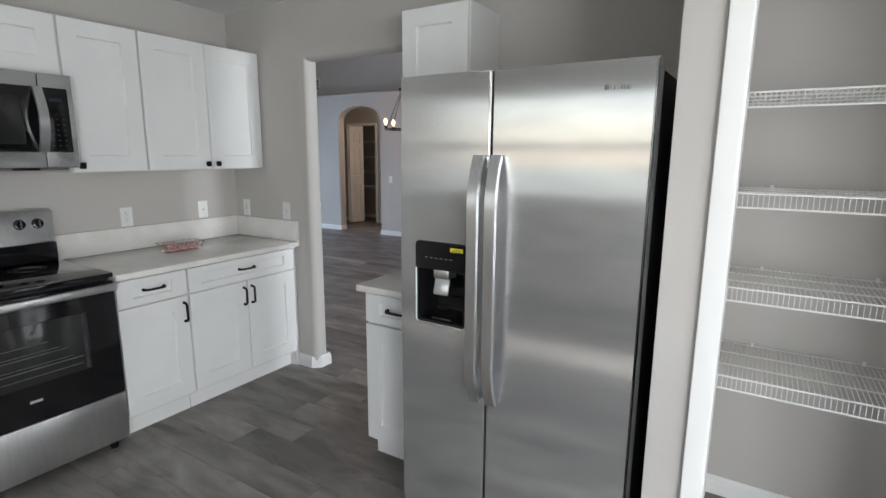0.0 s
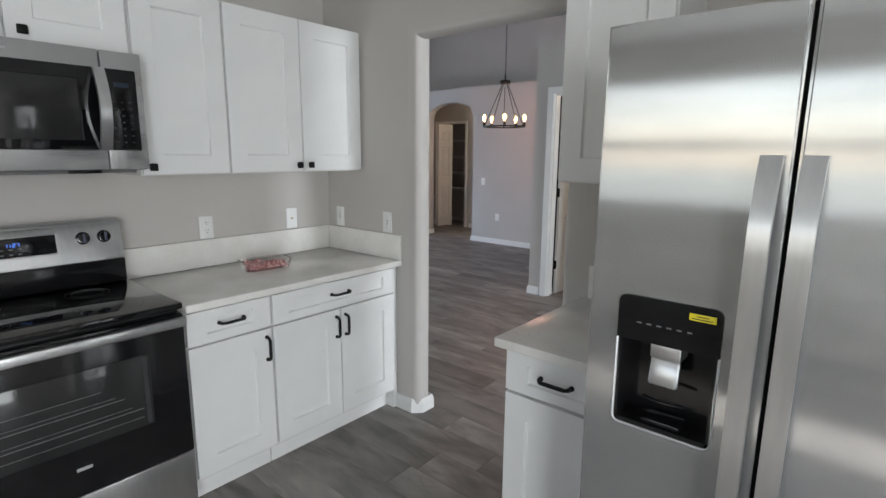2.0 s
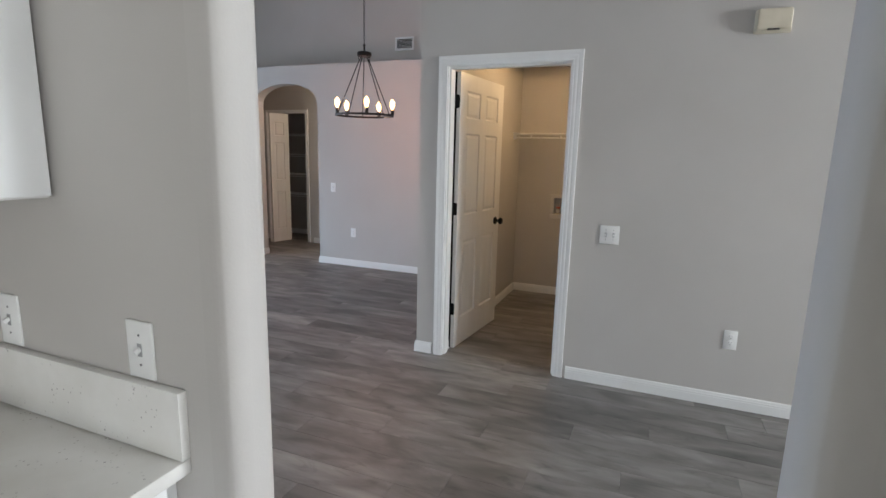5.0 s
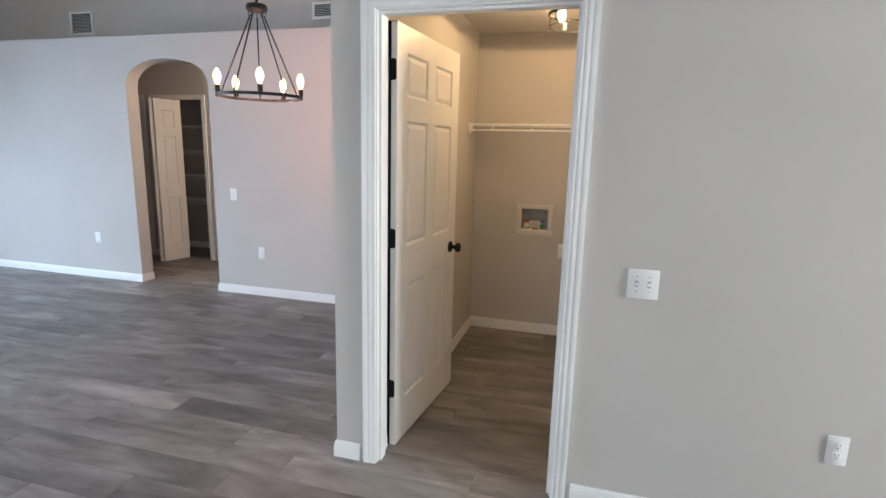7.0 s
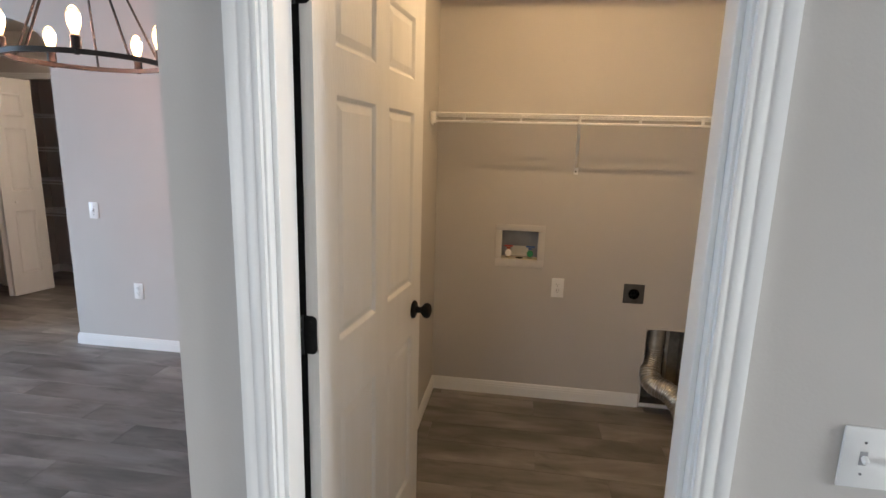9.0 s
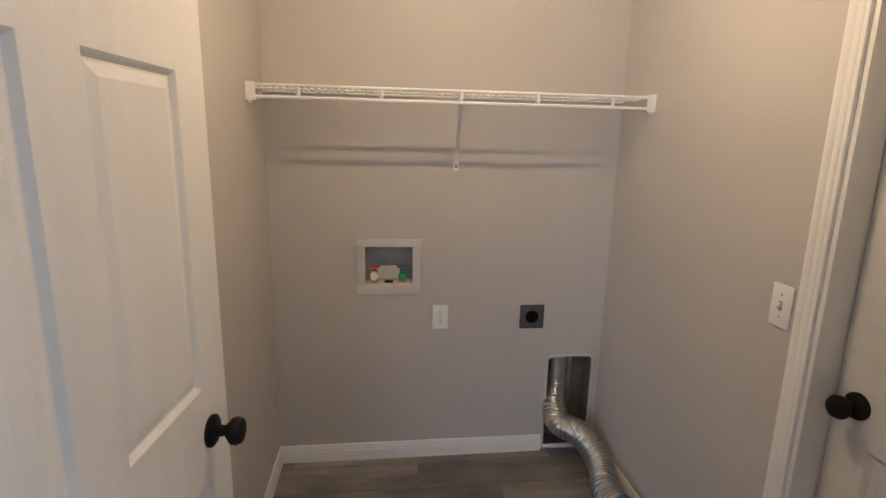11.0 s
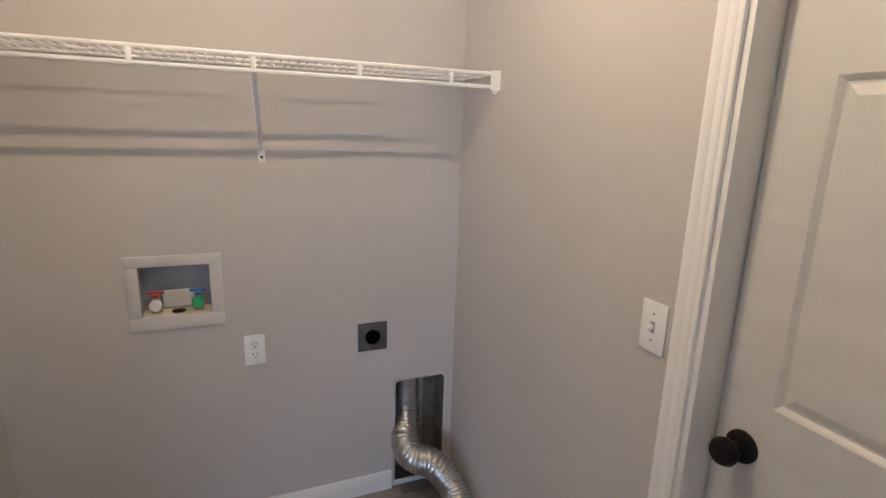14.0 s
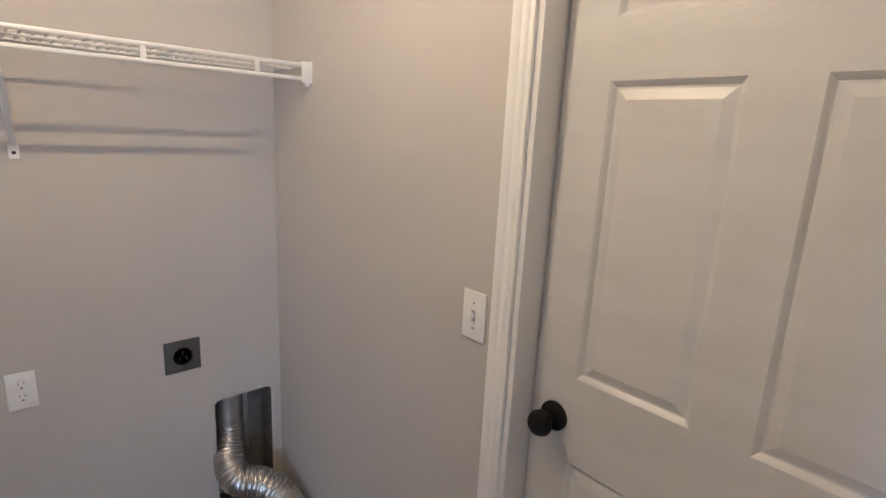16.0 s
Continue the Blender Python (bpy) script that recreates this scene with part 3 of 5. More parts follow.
# baseboards
baseboard([(-2.44, KY), (-2.315, KY), (-2.275, KY + 0.04), (-2.275, KY + 0.115), (-2.36, KY + 0.118)][::-1])
baseboard([(-1.425, KY + 0.115), (-1.425, KY + 0.035), (-1.388, KY), (-1.30, KY)][::-1])
baseboard([(-3.046, LY), (-3.17, LY), (-3.17, FY)])
baseboard([(3.6, LY), (-2.062, LY)])
baseboard([(-6.655, FY + 0.15), (-6.655, FY), (-9.99, FY)])
baseboard([(-3.17, FY), (-5.665, FY), (-5.665, FY + 0.15)])
baseboard([(LX0, LY + 0.12), (LX0, LB), (-1.725, LB)][::-1])
baseboard([(LX1, LB), (LX1, 6.972)][::-1])
baseboard([(0.13, 2.56), (0.13, KY), (1.40, KY)][::-1])
baseboard([(-6.62, 9.40), (-5.0, 9.40)][::-1])
baseboard([(-7.603, 9.40), (-7.522, 9.40)][::-1])
baseboard([(-7.65, 9.5), (-7.65, 10.05), (-6.62, 10.05), (-6.62, 9.5)][::-1])

# ---- windows of the outer walls ----


def window(name, m, w, h, rail):
    """A window unit with an outer frame, a meeting rail and two panes, its sill's corner at m, facing -y."""
    win = thing(name, m, "white framed window in the outer wall", "window", "", "structure")
    bm = bx(0, 0.045, -0.03, 0.03, 0, h, 0.004)
    box(bm, w - 0.045, w, -0.03, 0.03, 0, h, 0.004)
    box(bm, 0.045, w - 0.045, -0.03, 0.03, 0, 0.05, 0.004)
    box(bm, 0.045, w - 0.045, -0.03, 0.03, h - 0.045, h, 0.004)
    part("window_frame", bm, TRIM, win)
    if rail:
        part("meeting_rail", bx(0.045, w - 0.045, -0.02, 0.02, h * 0.47, h * 0.47 + 0.06, 0.003), TRIM, win)
    else:
        part("mullion", bx(w / 2 - 0.035, w / 2 + 0.035, -0.02, 0.02, 0.05, h - 0.045, 0.003), TRIM, win)
    return win


for k in range(4):
    window("window_%d" % (k + 1), pose(-2.86 + 1.16 * k, -1.05, 1.02), 1.10, 1.06, True)
# patio door out of view, added to go with its lamp
window("window_9", pose(2.0, -1.05, 0), 1.5, 2.1, False)
window("window_8", pose(-9.5, -2.15, 0), 5.6, 2.1, False)
window("window_5", pose(3.65, -0.7, 0, 0, 0, 90), 1.8, 2.1, False)
window("window_6", pose(3.65, 4.1, 0.75, 0, 0, 90), 1.2, 1.4, True)
window("window_7", pose(-10.05, 4.1, 0.2, 0, 0, 90), 3.0, 1.95, False)

# ---- kitchen cabinets ----


def shaker(w, h, rail=0.078, t=0.02):
    """A shaker front with its lower left front corner at the origin, facing -y, and its back at y = t."""
    stile, sink, slope = 0.080, 0.012, 0.005
    bm = bmesh.new()
    ring = lambda dx, dz, y: [bm.verts.new(p) for p in ((dx, y, dz), (w - dx, y, dz), (w - dx, y, h - dz), (dx, y, h - dz))]
    e = 0.0018
    loops = [ring(0, 0, t), ring(0, 0, e), ring(e * 0.3, e * 0.3, e * 0.3), ring(e, e, 0), ring(stile, rail, 0), ring(stile + 0.0012, rail + 0.0012, sink * 0.55), ring(stile + slope, rail + slope, sink)]
    for a, b in zip(loops, loops[1:]):
        for k in range(4):
            bm.faces.new((a[k], a[(k + 1) % 4], b[(k + 1) % 4], b[k]))
    bm.faces.new(loops[0])
    bm.faces.new(loops[-1])
    return bm


def front(name, parent, x, z, w, h, y, rail=0.078):
    ob = part(name, shaker(w - 0.003, h - 0.003, rail), CAB, parent, smooth=False)
    ob.location = (x + 0.0015, y, z + 0.0015)
    return ob


def bar_pull(parent, x, y, z, upright, length=0.125):
    """A square black bar pull on two flared feet, on a front whose face is y = 0 of the parent."""
    bm = bmesh.new()
    half = length / 2
    pts = [(-half + 0.010, 0, 0), (-half + 0.012, -0.020, 0), (-half + 0.022, -0.029, 0), (half - 0.022, -0.029, 0), (half - 0.012, -0.020, 0), (half - 0.010, 0, 0)]
    tube(bm, pts, 0.0068, 4, 1.0)
    for s in (-1, 1):
        lathe(bm, [(0.0085, 0.0), (0.0085, -0.004), (0.006, -0.010)], 10, (s * (half - 0.010), 0, 0), "y")
    ob = part("pull", bm, BLACK, parent, "matt black bar pull", False)
    ob.matrix_basis = pose(x, y, z, 0, 90 if upright else 0, 0)
    return ob


def knob(parent, x, y, z):
    bm = lt([(0.007, 0), (0.007, -0.013)], 10, (0, 0, 0), "y")
    box(bm, -0.0155, 0.0155, -0.026, -0.012, -0.0155, 0.0155, 0.005, 3)
    ob = part("knob", bm, BLACK, parent, "matt black rounded square knob")
    ob.location = (x, y, z)
    return ob


def carcass(parent, w, d, z0, z1, kick=False):
    bm = bx(0, w, -d, 0, z0, z1, 0.0015, 1)
    part("carcass", bm, CABSIDE, parent, smooth=False)
    if kick:
        part("toe_kick", bx(0.001, w - 0.001, -d + 0.055, -d + 0.07, 0, z0), CAB, parent, smooth=False)
        part("plinth", bx(0.01, w - 0.01, -d + 0.07, 0, 0, z0), CABSIDE, parent, smooth=False)


G = 0.0035
# upper cabinets on the range wall: local x runs along the wall, -y out of it
RW = lambda y, z=0: pose(KX, y, z, 0, 0, 90)
UZ, UT, UD = 1.366, 2.112, 0.31
c = thing("wall_cabinet", RW(1.362), "white shaker wall cabinet above the microwave", "cabinet", "white wall cabinets")
carcass(c, 0.756, UD, 1.825, UT)
for i, kx in ((0, 0.335), (1, 0.043)):
    d = front("door", c, 0.004 + i * 0.376, 1.829, 0.372, UT - 1.829 - 0.004, -UD - 0.021)
    knob(d, kx, 0, 0.035)
c = thing("wall_cabinet", RW(2.121), "white shaker wall cabinet with one door", "cabinet", "white wall cabinets")
carcass(c, 0.372, UD, UZ, UT)
d = front("door", c, G, UZ + 0.004, 0.365, UT - UZ - 0.008, -UD - 0.021)
knob(d, 0.032, 0, 0.03)
c = thing("wall_cabinet", RW(2.496), "white shaker wall cabinet with two doors", "cabinet", "white wall cabinets")
carcass(c, 0.782, UD, UZ, UT)
for i, kx in ((0, 0.352), (1, 0.032)):
    d = front("door", c, G + i * 0.388, UZ + 0.004, 0.384, UT - UZ - 0.008, -UD - 0.021)
    knob(d, kx, 0, 0.03)
c = thing("wall_cabinet", pose(-1.305, KY, 0), "white shaker wall cabinet beside the refrigerator", "cabinet", "white wall cabinets")
carcass(c, 0.365, 0.285, UZ + 0.004, 2.135)
d = front("door", c, G, UZ + 0.008, 0.358, 2.135 - UZ - 0.012, -0.306)
knob(d, 0.326, 0, 0.03)

# base cabinets
BD = 0.59
c = thing("base_cabinet", RW(2.118), "white shaker base cabinet with one drawer and door", "cabinet", "white base cabinets")
carcass(c, 0.372, BD, 0.105, 0.85, True)
d = front("drawer_front", c, G, 0.703, 0.365, 0.138, -BD - 0.021, 0.036)
bar_pull(d, 0.183, 0, 0.072, False)
d = front("door", c, G, 0.125, 0.365, 0.57, -BD - 0.021)
bar_pull(d, 0.338, 0, 0.478, True)
c = thing("base_cabinet", RW(2.494), "white shaker base cabinet with a wide drawer over two doors", "cabinet", "white base cabinets")
carcass(c, 0.76, BD, 0.105, 0.85, True)
d = front("drawer_front", c, G, 0.703, 0.753, 0.138, -BD - 0.021, 0.036)
bar_pull(d, 0.376, 0, 0.072, False)
for i, kx in ((0, 0.347), (1, 0.026)):
    d = front("door", c, G + i * 0.3785, 0.125, 0.3745, 0.57, -BD - 0.021)
    bar_pull(d, kx, 0, 0.478, True)
part("filler", bx(0.76, 0.788, -BD - 0.004, 0, 0.0, 0.85), CAB, c, smooth=False)
c = thing("base_cabinet", pose(-1.292, KY, 0), "white shaker base cabinet beside the refrigerator", "cabinet", "white base cabinets")
carcass(c, 0.37, BD + 0.012, 0.105, 0.85, True)
d = front("drawer_front", c, G, 0.703, 0.363, 0.138, -BD - 0.033, 0.036)
bar_pull(d, 0.183, 0, 0.072, False)
d = front("door", c, G, 0.115, 0.363, 0.58, -BD - 0.033)
bar_pull(d, 0.338, 0, 0.488, True)

# quartz worktops with upstands
w = thing("worktop", pose(0, 0, 0), "pale speckled quartz worktop with upstand in the corner", "worktop")
part("slab", bx(KX + 0.001, -2.392, 2.117, KY - 0.001, 0.851, 0.882, 0.003), QUARTZ, w)
part("upstand", bx(KX + 0.001, KX + 0.021, 2.117, KY - 0.022, 0.883, 1.022, 0.002), QUARTZ, w)
part("upstand", bx(KX + 0.001, -2.392, KY - 0.021, KY - 0.001, 0.883, 1.022, 0.002), QUARTZ, w)
w = thing("worktop", pose(0, 0, 0), "pale speckled quartz worktop beside the refrigerator", "worktop")
part("slab", bx(-1.318, -0.915, 2.633, KY - 0.001, 0.851, 0.882, 0.003), QUARTZ, w)
part("upstand", bx(-1.290, -0.915, KY - 0.021, KY - 0.001, 0.883, 1.022, 0.002), QUARTZ, w)

# ---- range ----
# local x along the wall from the range's side, -y out of the wall
r = thing("range", RW(1.343), "stainless electric range with black glass top and oven door", "range")
RDP = 0.645
part("body", bx(0.003, 0.753, -RDP + 0.03, -0.03, 0.05, 0.895, 0.004), DARKGREY, r)
ct = part("cooktop", bx(0.0, 0.756, -RDP - 0.012, -0.105, 0.882, 0.906, 0.006, 3), BLACKGLASS, r, "black ceramic glass cooktop")
for ex, ey, er in ((0.2, -0.25, 0.09), (0.56, -0.25, 0.075), (0.2, -0.5, 0.075), (0.56, -0.5, 0.11)):
    bm = bmesh.new()
    for rr in (er, er - 0.02):
        tube(bm, [(ex + rr * math.cos(2 * math.pi * k / 40), ey + rr * math.sin(2 * math.pi * k / 40), 0.9058) for k in range(41)], 0.0009, 4)
    part("burner_ring", bm, DARKGREY, ct, "thin grey printed burner ring")
bm = bmesh.new()
prof = [(-0.105, 0.905), (-0.085, 1.005), (-0.098, 1.008), (-0.082, 1.160), (-0.070, 1.174), (-0.03, 1.176), (-0.03, 0.905)]
a = [bm.verts.new((0.004, y, z)) for y, z in prof]
b = [bm.verts.new((0.752, y, z)) for y, z in prof]
for k in range(len(prof)):
    k2 = (k + 1) % len(prof)
    bm.faces.new((a[k], a[k2], b[k2], b[k]))
bm.faces.new(a)
bm.faces.new(b)
bmesh.ops.bevel(bm, geom=[e for e in bm.edges if abs(e.verts[0].co.x - e.verts[1].co.x) > 0.1 and e.verts[0].co.z > 1.1], offset=0.006, segments=3, affect="EDGES")
bg = part("backguard", bm, STEELV, r, "brushed stainless backguard with controls")
part("riser", bx(0.006, 0.750, -0.112, -0.09, 0.906, 1.004, 0.003), GLOSSBLACK, bg, "gloss black riser below the controls")
tilt = math.atan2(0.016, 0.152)
ctl = pose(0, -0.0905, 1.085, -math.degrees(tilt))
DIALGRIP = mat("blue_grey_dial_grip", (0.05, 0.06, 0.11), (0.08, 0.09, 0.15), rough=0.3, scale=30)
for kx in (0.062, 0.137, 0.607, 0.684):
    bm = lt([(0.026, 0.001), (0.026, -0.004), (0.022, -0.006), (0.020, -0.024), (0.017, -0.027)], 24, (0, 0, 0), "y")
    k = part("dial", bm, GLOSSBLACK, bg, "black control dial with a blue-grey grip")
    k.matrix_basis = ctl @ pose(kx, 0, 0.02)
    part("dial_grip", bx(-0.004, 0.004, -0.034, -0.02, -0.019, 0.019, 0.002), DIALGRIP, k, "dark blue-grey dial grip")
p = part("control_panel", bx(0.225, 0.515, -0.002, 0.004, -0.030, 0.047, 0.004), GLOSSBLACK, bg, "gloss black clock panel")
p.matrix_basis = ctl
pr = part("panel_rim", bx(0.222, 0.518, -0.001, 0.003, -0.033, 0.050, 0.004), STEELV, bg, "bright thin panel rim")
pr.matrix_basis = ctl
digit = bmesh.new()
for dx, segs in ((0.0, "bc"), (0.016, "bc"), (0.040, "abged"), (0.060, "abc")):
    for s in segs:
        x0, z0, ww, hh = {"a": (0, 0.02, 0.012, 0.0025), "b": (0.0105, 0.011, 0.0025, 0.01), "c": (0.0105, 0, 0.0025, 0.01), "g": (0, 0.0095, 0.012, 0.0025), "d": (0, -0.001, 0.012, 0.0025), "e": (-0.001, 0, 0.0025, 0.01), "f": (-0.001, 0.011, 0.0025, 0.01)}[s]
        box(digit, dx + x0, dx + x0 + ww, -0.0028, -0.002, z0, z0 + hh)
q = part("digits", digit, LEDBLUE, p, "blue lit clock digits", False)
q.location, q.scale = (0.352, -0.0003, 0.012), (0.62, 1, 0.62)
bm = bmesh.new()
for i in range(6):
    for j in range(2):
        box(bm, 0.25 + 0.028 * i, 0.262 + 0.028 * i, -0.0028, -0.002, -0.02 + 0.02 * j, -0.015 + 0.02 * j)
part("key_legend", bm, GREYP, p, "small pale key legend", False)
dr = part("oven_door", bx(0.004, 0.752, -RDP - 0.016, -RDP + 0.03, 0.302, 0.868, 0.006), GLOSSBLACK, r, "gloss black oven door")
part("oven_window", bx(0.13, 0.62, -RDP - 0.0185, -RDP - 0.014, 0.475, 0.745, 0.003), OVENWIN, dr, "tinted oven window")
# rack wires and rail lie on the glass, coloured dim as if behind
for z, x1, rr in ((0.512, 0.585, 0.0010), (0.545, 0.588, 0.0014), (0.560, 0.55, 0.0009), (0.602, 0.53, 0.0012), (0.616, 0.50, 0.0009), (0.652, 0.46, 0.0010)):
    part("rack_wire", tb([(0.14, -RDP - 0.0192, z), (x1, -RDP - 0.0192, z)], rr, 5), RACK, dr, "oven rack wire on the window face, dimmed as if behind it")
bm = bx(0.596, 0.611, -RDP - 0.0194, -RDP - 0.0184, 0.482, 0.738, 0.0004)
box(bm, 0.604, 0.609, -RDP - 0.0200, -RDP - 0.0192, 0.60, 0.68, 0.0003)
part("rack_slide", bm, mat("dimmed_enamel_rail", (0.022, 0.022, 0.025), (0.04, 0.04, 0.043), rough=0.3, scale=20), dr, "grey rack rail on the window face, dimmed as if behind it", False)
part("oven_handle", bx(0.008, 0.748, -RDP - 0.058, -RDP - 0.030, 0.826, 0.860, 0.005, 3), STEELV, dr, "flat stainless handle bar")
for hx in (0.03, 0.70):
    part("handle_bracket", bx(hx, hx + 0.026, -RDP - 0.034, -RDP - 0.014, 0.832, 0.856, 0.003), GLOSSBLACK, dr)
part("maker_mark", bx(0.365, 0.412, -RDP - 0.0175, -RDP - 0.0155, 0.395, 0.407, 0.002), MUTE, dr, "small pale maker's mark")
part("storage_drawer", bx(0.004, 0.752, -RDP - 0.012, -RDP + 0.03, 0.055, 0.298, 0.005), STEELV, r, "brushed stainless storage drawer")
for hx in (0.05, 0.70):
    for hy in (-RDP + 0.05, -0.08):
        part("foot", lt([(0.018, 0.0), (0.018, 0.052)], 12, (hx, hy, 0)), RUBBER, r)

# ---- microwave over the range ----
m = thing("microwave", RW(1.358), "stainless over-the-range microwave with dark glass door", "microwave")
MD = 0.40
part("body", bx(0, 0.756, -MD, 0, 1.395, 1.822, 0.003), DARKGREY, m)
md = part("microwave_door", bx(0.002, 0.616, -MD - 0.036, -MD - 0.002, 1.398, 1.82, 0.004), STEEL, m, "brushed stainless microwave door")
part("door_glass", bx(0.03, 0.614, -MD - 0.039, -MD - 0.034, 1.468, 1.757, 0.004), BLACKGLASS, md, "dark glass microwave window")
part("screen", bx(0.075, 0.545, -MD - 0.0402, -MD - 0.037, 1.500, 1.715, 0.006), OVENWIN, md, "grey mesh microwave screen")
pts = [(0.610, -MD - 0.040 - 0.042 * math.sin(math.pi * k / 14), 1.472 + 0.0202 * k) for k in range(15)]
part("microwave_handle", tb(pts, 0.026, 4, 0.42, True, (0, 1, 0)), STEELV, md, "bowed steel handle")
part("maker_mark", bx(0.30, 0.36, -MD - 0.0375, -MD - 0.035, 1.784, 1.793), MUTE, md, "small pale maker's mark")
cp = part("control_strip", bx(0.620, 0.754, -MD - 0.036, -MD - 0.002, 1.398, 1.82, 0.004), STEEL, m, "brushed stainless control strip")
part("keypad", bx(0.622, 0.730, -MD - 0.039, -MD - 0.034, 1.468, 1.757, 0.005), GLOSSBLACK, cp, "gloss black keypad")
bm = bmesh.new()
for i in range(3):
    for j in range(7):
        box(bm, 0.646 + 0.027 * i, 0.655 + 0.027 * i, -MD - 0.0396, -MD - 0.0385, 1.495 + 0.024 * j, 1.500 + 0.024 * j)
part("key_legend", bm, SLOT, cp, "small grey key legend", False)
part("display", bx(0.655, 0.705, -MD - 0.0396, -MD - 0.0385, 1.695, 1.712), DIMBLUE, cp, "dim blue display digits", False)
part("grease_filter", bx(0.03, 0.726, -MD + 0.02, -0.06, 1.383, 1.3945, 0.003), GREYP, m, "grey filter grille underneath")
part("lamp_lens", bx(0.5, 0.6, -MD + 0.0, -MD + 0.06, 1.384, 1.3945, 0.003), GLOSSBLACK, m)

# ---- refrigerator ----
f = thing("refrigerator", pose(0, 2.43, 0), "stainless side-by-side refrigerator with black ice dispenser", "refrigerator")
XL, XM, XR, FT = -0.906, -0.5415, -0.043, 1.738
part("cabinet_body", bx(XL + 0.008, XR - 0.004, 0.085, 0.80, 0.03, FT - 0.022, 0.006), DARKGREY, f, "charcoal textured refrigerator body")


def fridge_door(x0, x1, hole=None):
    """A door slab, its face slightly bowed out, with an optional rectangular recess."""
    bm = holed_wall(x0, x1, 0.085, FT, 0.0, 0.075, [hole] if hole else (), "x")
    bmesh.ops.bevel(bm, geom=[e for e in bm.edges if all(abs(v.co.y) < 1e-6 and (abs(v.co.x - x0) < 1e-6 or abs(v.co.x - x1) < 1e-6 or abs(v.co.z - FT) < 1e-6) for v in e.verts)], offset=0.007, segments=3, affect="EDGES")
    return bm


HOLE = (-0.834, -0.630, 0.858, 1.160)
dl = part("freezer_door", fridge_door(XL, XM - 0.004, HOLE), STEEL, f, "brushed stainless freezer door")
dr = part("fridge_door", fridge_door(XM + 0.004, XR), STEEL, f, "brushed stainless refrigerator door")
part("gasket", bx(XM - 0.004, XM + 0.004, 0.02, 0.07, 0.09, FT - 0.004), RUBBER, f)
part("gasket", bx(XL + 0.012, XR - 0.012, 0.073, 0.087, 0.09, FT - 0.01), RUBBER, f)
for hx, s, par in ((-0.577, -1, dl), (-0.512, 1, dr)):
    pts = []
    for k in range(25):
        u = k / 24
        pts.append((hx, -0.012 - 0.040 * min(1, math.sin(math.pi * u) * 2.2) ** 0.7, 0.606 + 0.862 * u))
    part("door_handle", tb(pts, 0.026, 4, 0.42, True, (0, 1, 0)), STEELV, par, "long bowed steel door handle")
for hx0, hx1 in ((XL + 0.03, XL + 0.1), (XR - 0.1, XR - 0.03)):
    part("hinge_cover", bx(hx0, hx1, 0.02, 0.13, FT - 0.022, FT - 0.003, 0.006), DARKGREY, f)
part("toe_grille", bx(XL + 0.01, XR - 0.01, 0.04, 0.10, 0.028, 0.082, 0.004), DARKGREY, f)
for hx in (XL + 0.03, XR - 0.06):
    part("foot", lt([(0.02, 0.0), (0.02, 0.035)], 12, (hx + 0.015, 0.075, 0)), RUBBER, f)
    part("foot", lt([(0.02, 0.0), (0.02, 0.035)], 12, (hx + 0.015, 0.74, 0)), RUBBER, f)
bm = bmesh.new()
for k, (w1, h1) in enumerate(((0.011, 0.015), (0.005, 0.015), (0.003, 0.012), (0.005, 0.011), (0.003, 0.015), (0.007, 0.011), (0.007, 0.011), (0.007, 0.011), (0.003, 0.015))):
    box(bm, -0.186 + 0.0088 * k, -0.186 + 0.0088 * k + w1 * 0.7, -0.0012, 0.001, 1.655, 1.655 + h1)
part("maker_mark", bm, GREYP, dr, "small grey maker's mark", False)
# dispenser set into the freezer door
x0, x1, z0, z1 = HOLE
bm = bx(x0 + 0.001, x1 - 0.001, 0.068, 0.074, z0 + 0.001, z1 - 0.001)
box(bm, x0 + 0.001, x0 + 0.006, 0.0, 0.068, z0 + 0.001, z1 - 0.001)
box(bm, x1 - 0.006, x1 - 0.001, 0.0, 0.068, z0 + 0.001, z1 - 0.001)
box(bm, x0 + 0.001, x1 - 0.001, 0.0, 0.068, z0 + 0.001, z0 + 0.010)
bmesh.ops.remove_doubles(bm, verts=bm.verts, dist=0.0001)
part("dispenser_recess", bm, GLOSSBLACK, dl, "gloss black dispenser recess", False)
bm = bmesh.new()
cz, ch = (z0 + z1) / 2, (z1 - z0) / 2 + 0.004
outline = []
for cx, cy, a0 in ((x1 - 0.014, cz + ch - 0.018, 0), (x0 + 0.014, cz + ch - 0.018, 90), (x0 + 0.014, cz - ch + 0.018, 180), (x1 - 0.014, cz - ch + 0.018, 270)):
    for k in range(5):
        a = radians(a0 + 22.5 * k)
        outline.append((cx + 0.018 * math.cos(a), cy + 0.018 * math.sin(a)))
tube(bm, [(x0 - 0.004, -0.001, 1.062)] + [(x, -0.001, z) for x, z in outline[10:]] + [(x1 + 0.004, -0.001, 1.062)], 0.0022, 6, 1, True, (0, 1, 0))
part("dispenser_bezel", bm, STEELV, dl, "bright thin steel bezel round the dispenser")
bm = bmesh.new()
shape = [(x0 - 0.005, 1.062), (x1 + 0.005, 1.062)]
for cx, a0 in ((x1 - 0.013, 0), (x0 + 0.013, 90)):
    shape += [(cx + 0.018 * math.cos(radians(a0 + 15 * k)), z1 - 0.014 + 0.018 * math.sin(radians(a0 + 15 * k))) for k in range(7)]
fa = [bm.verts.new((x, -0.0035, z)) for x, z in shape]
fb = [bm.verts.new((x, 0.0, z)) for x, z in shape]
bm.faces.new(fa)
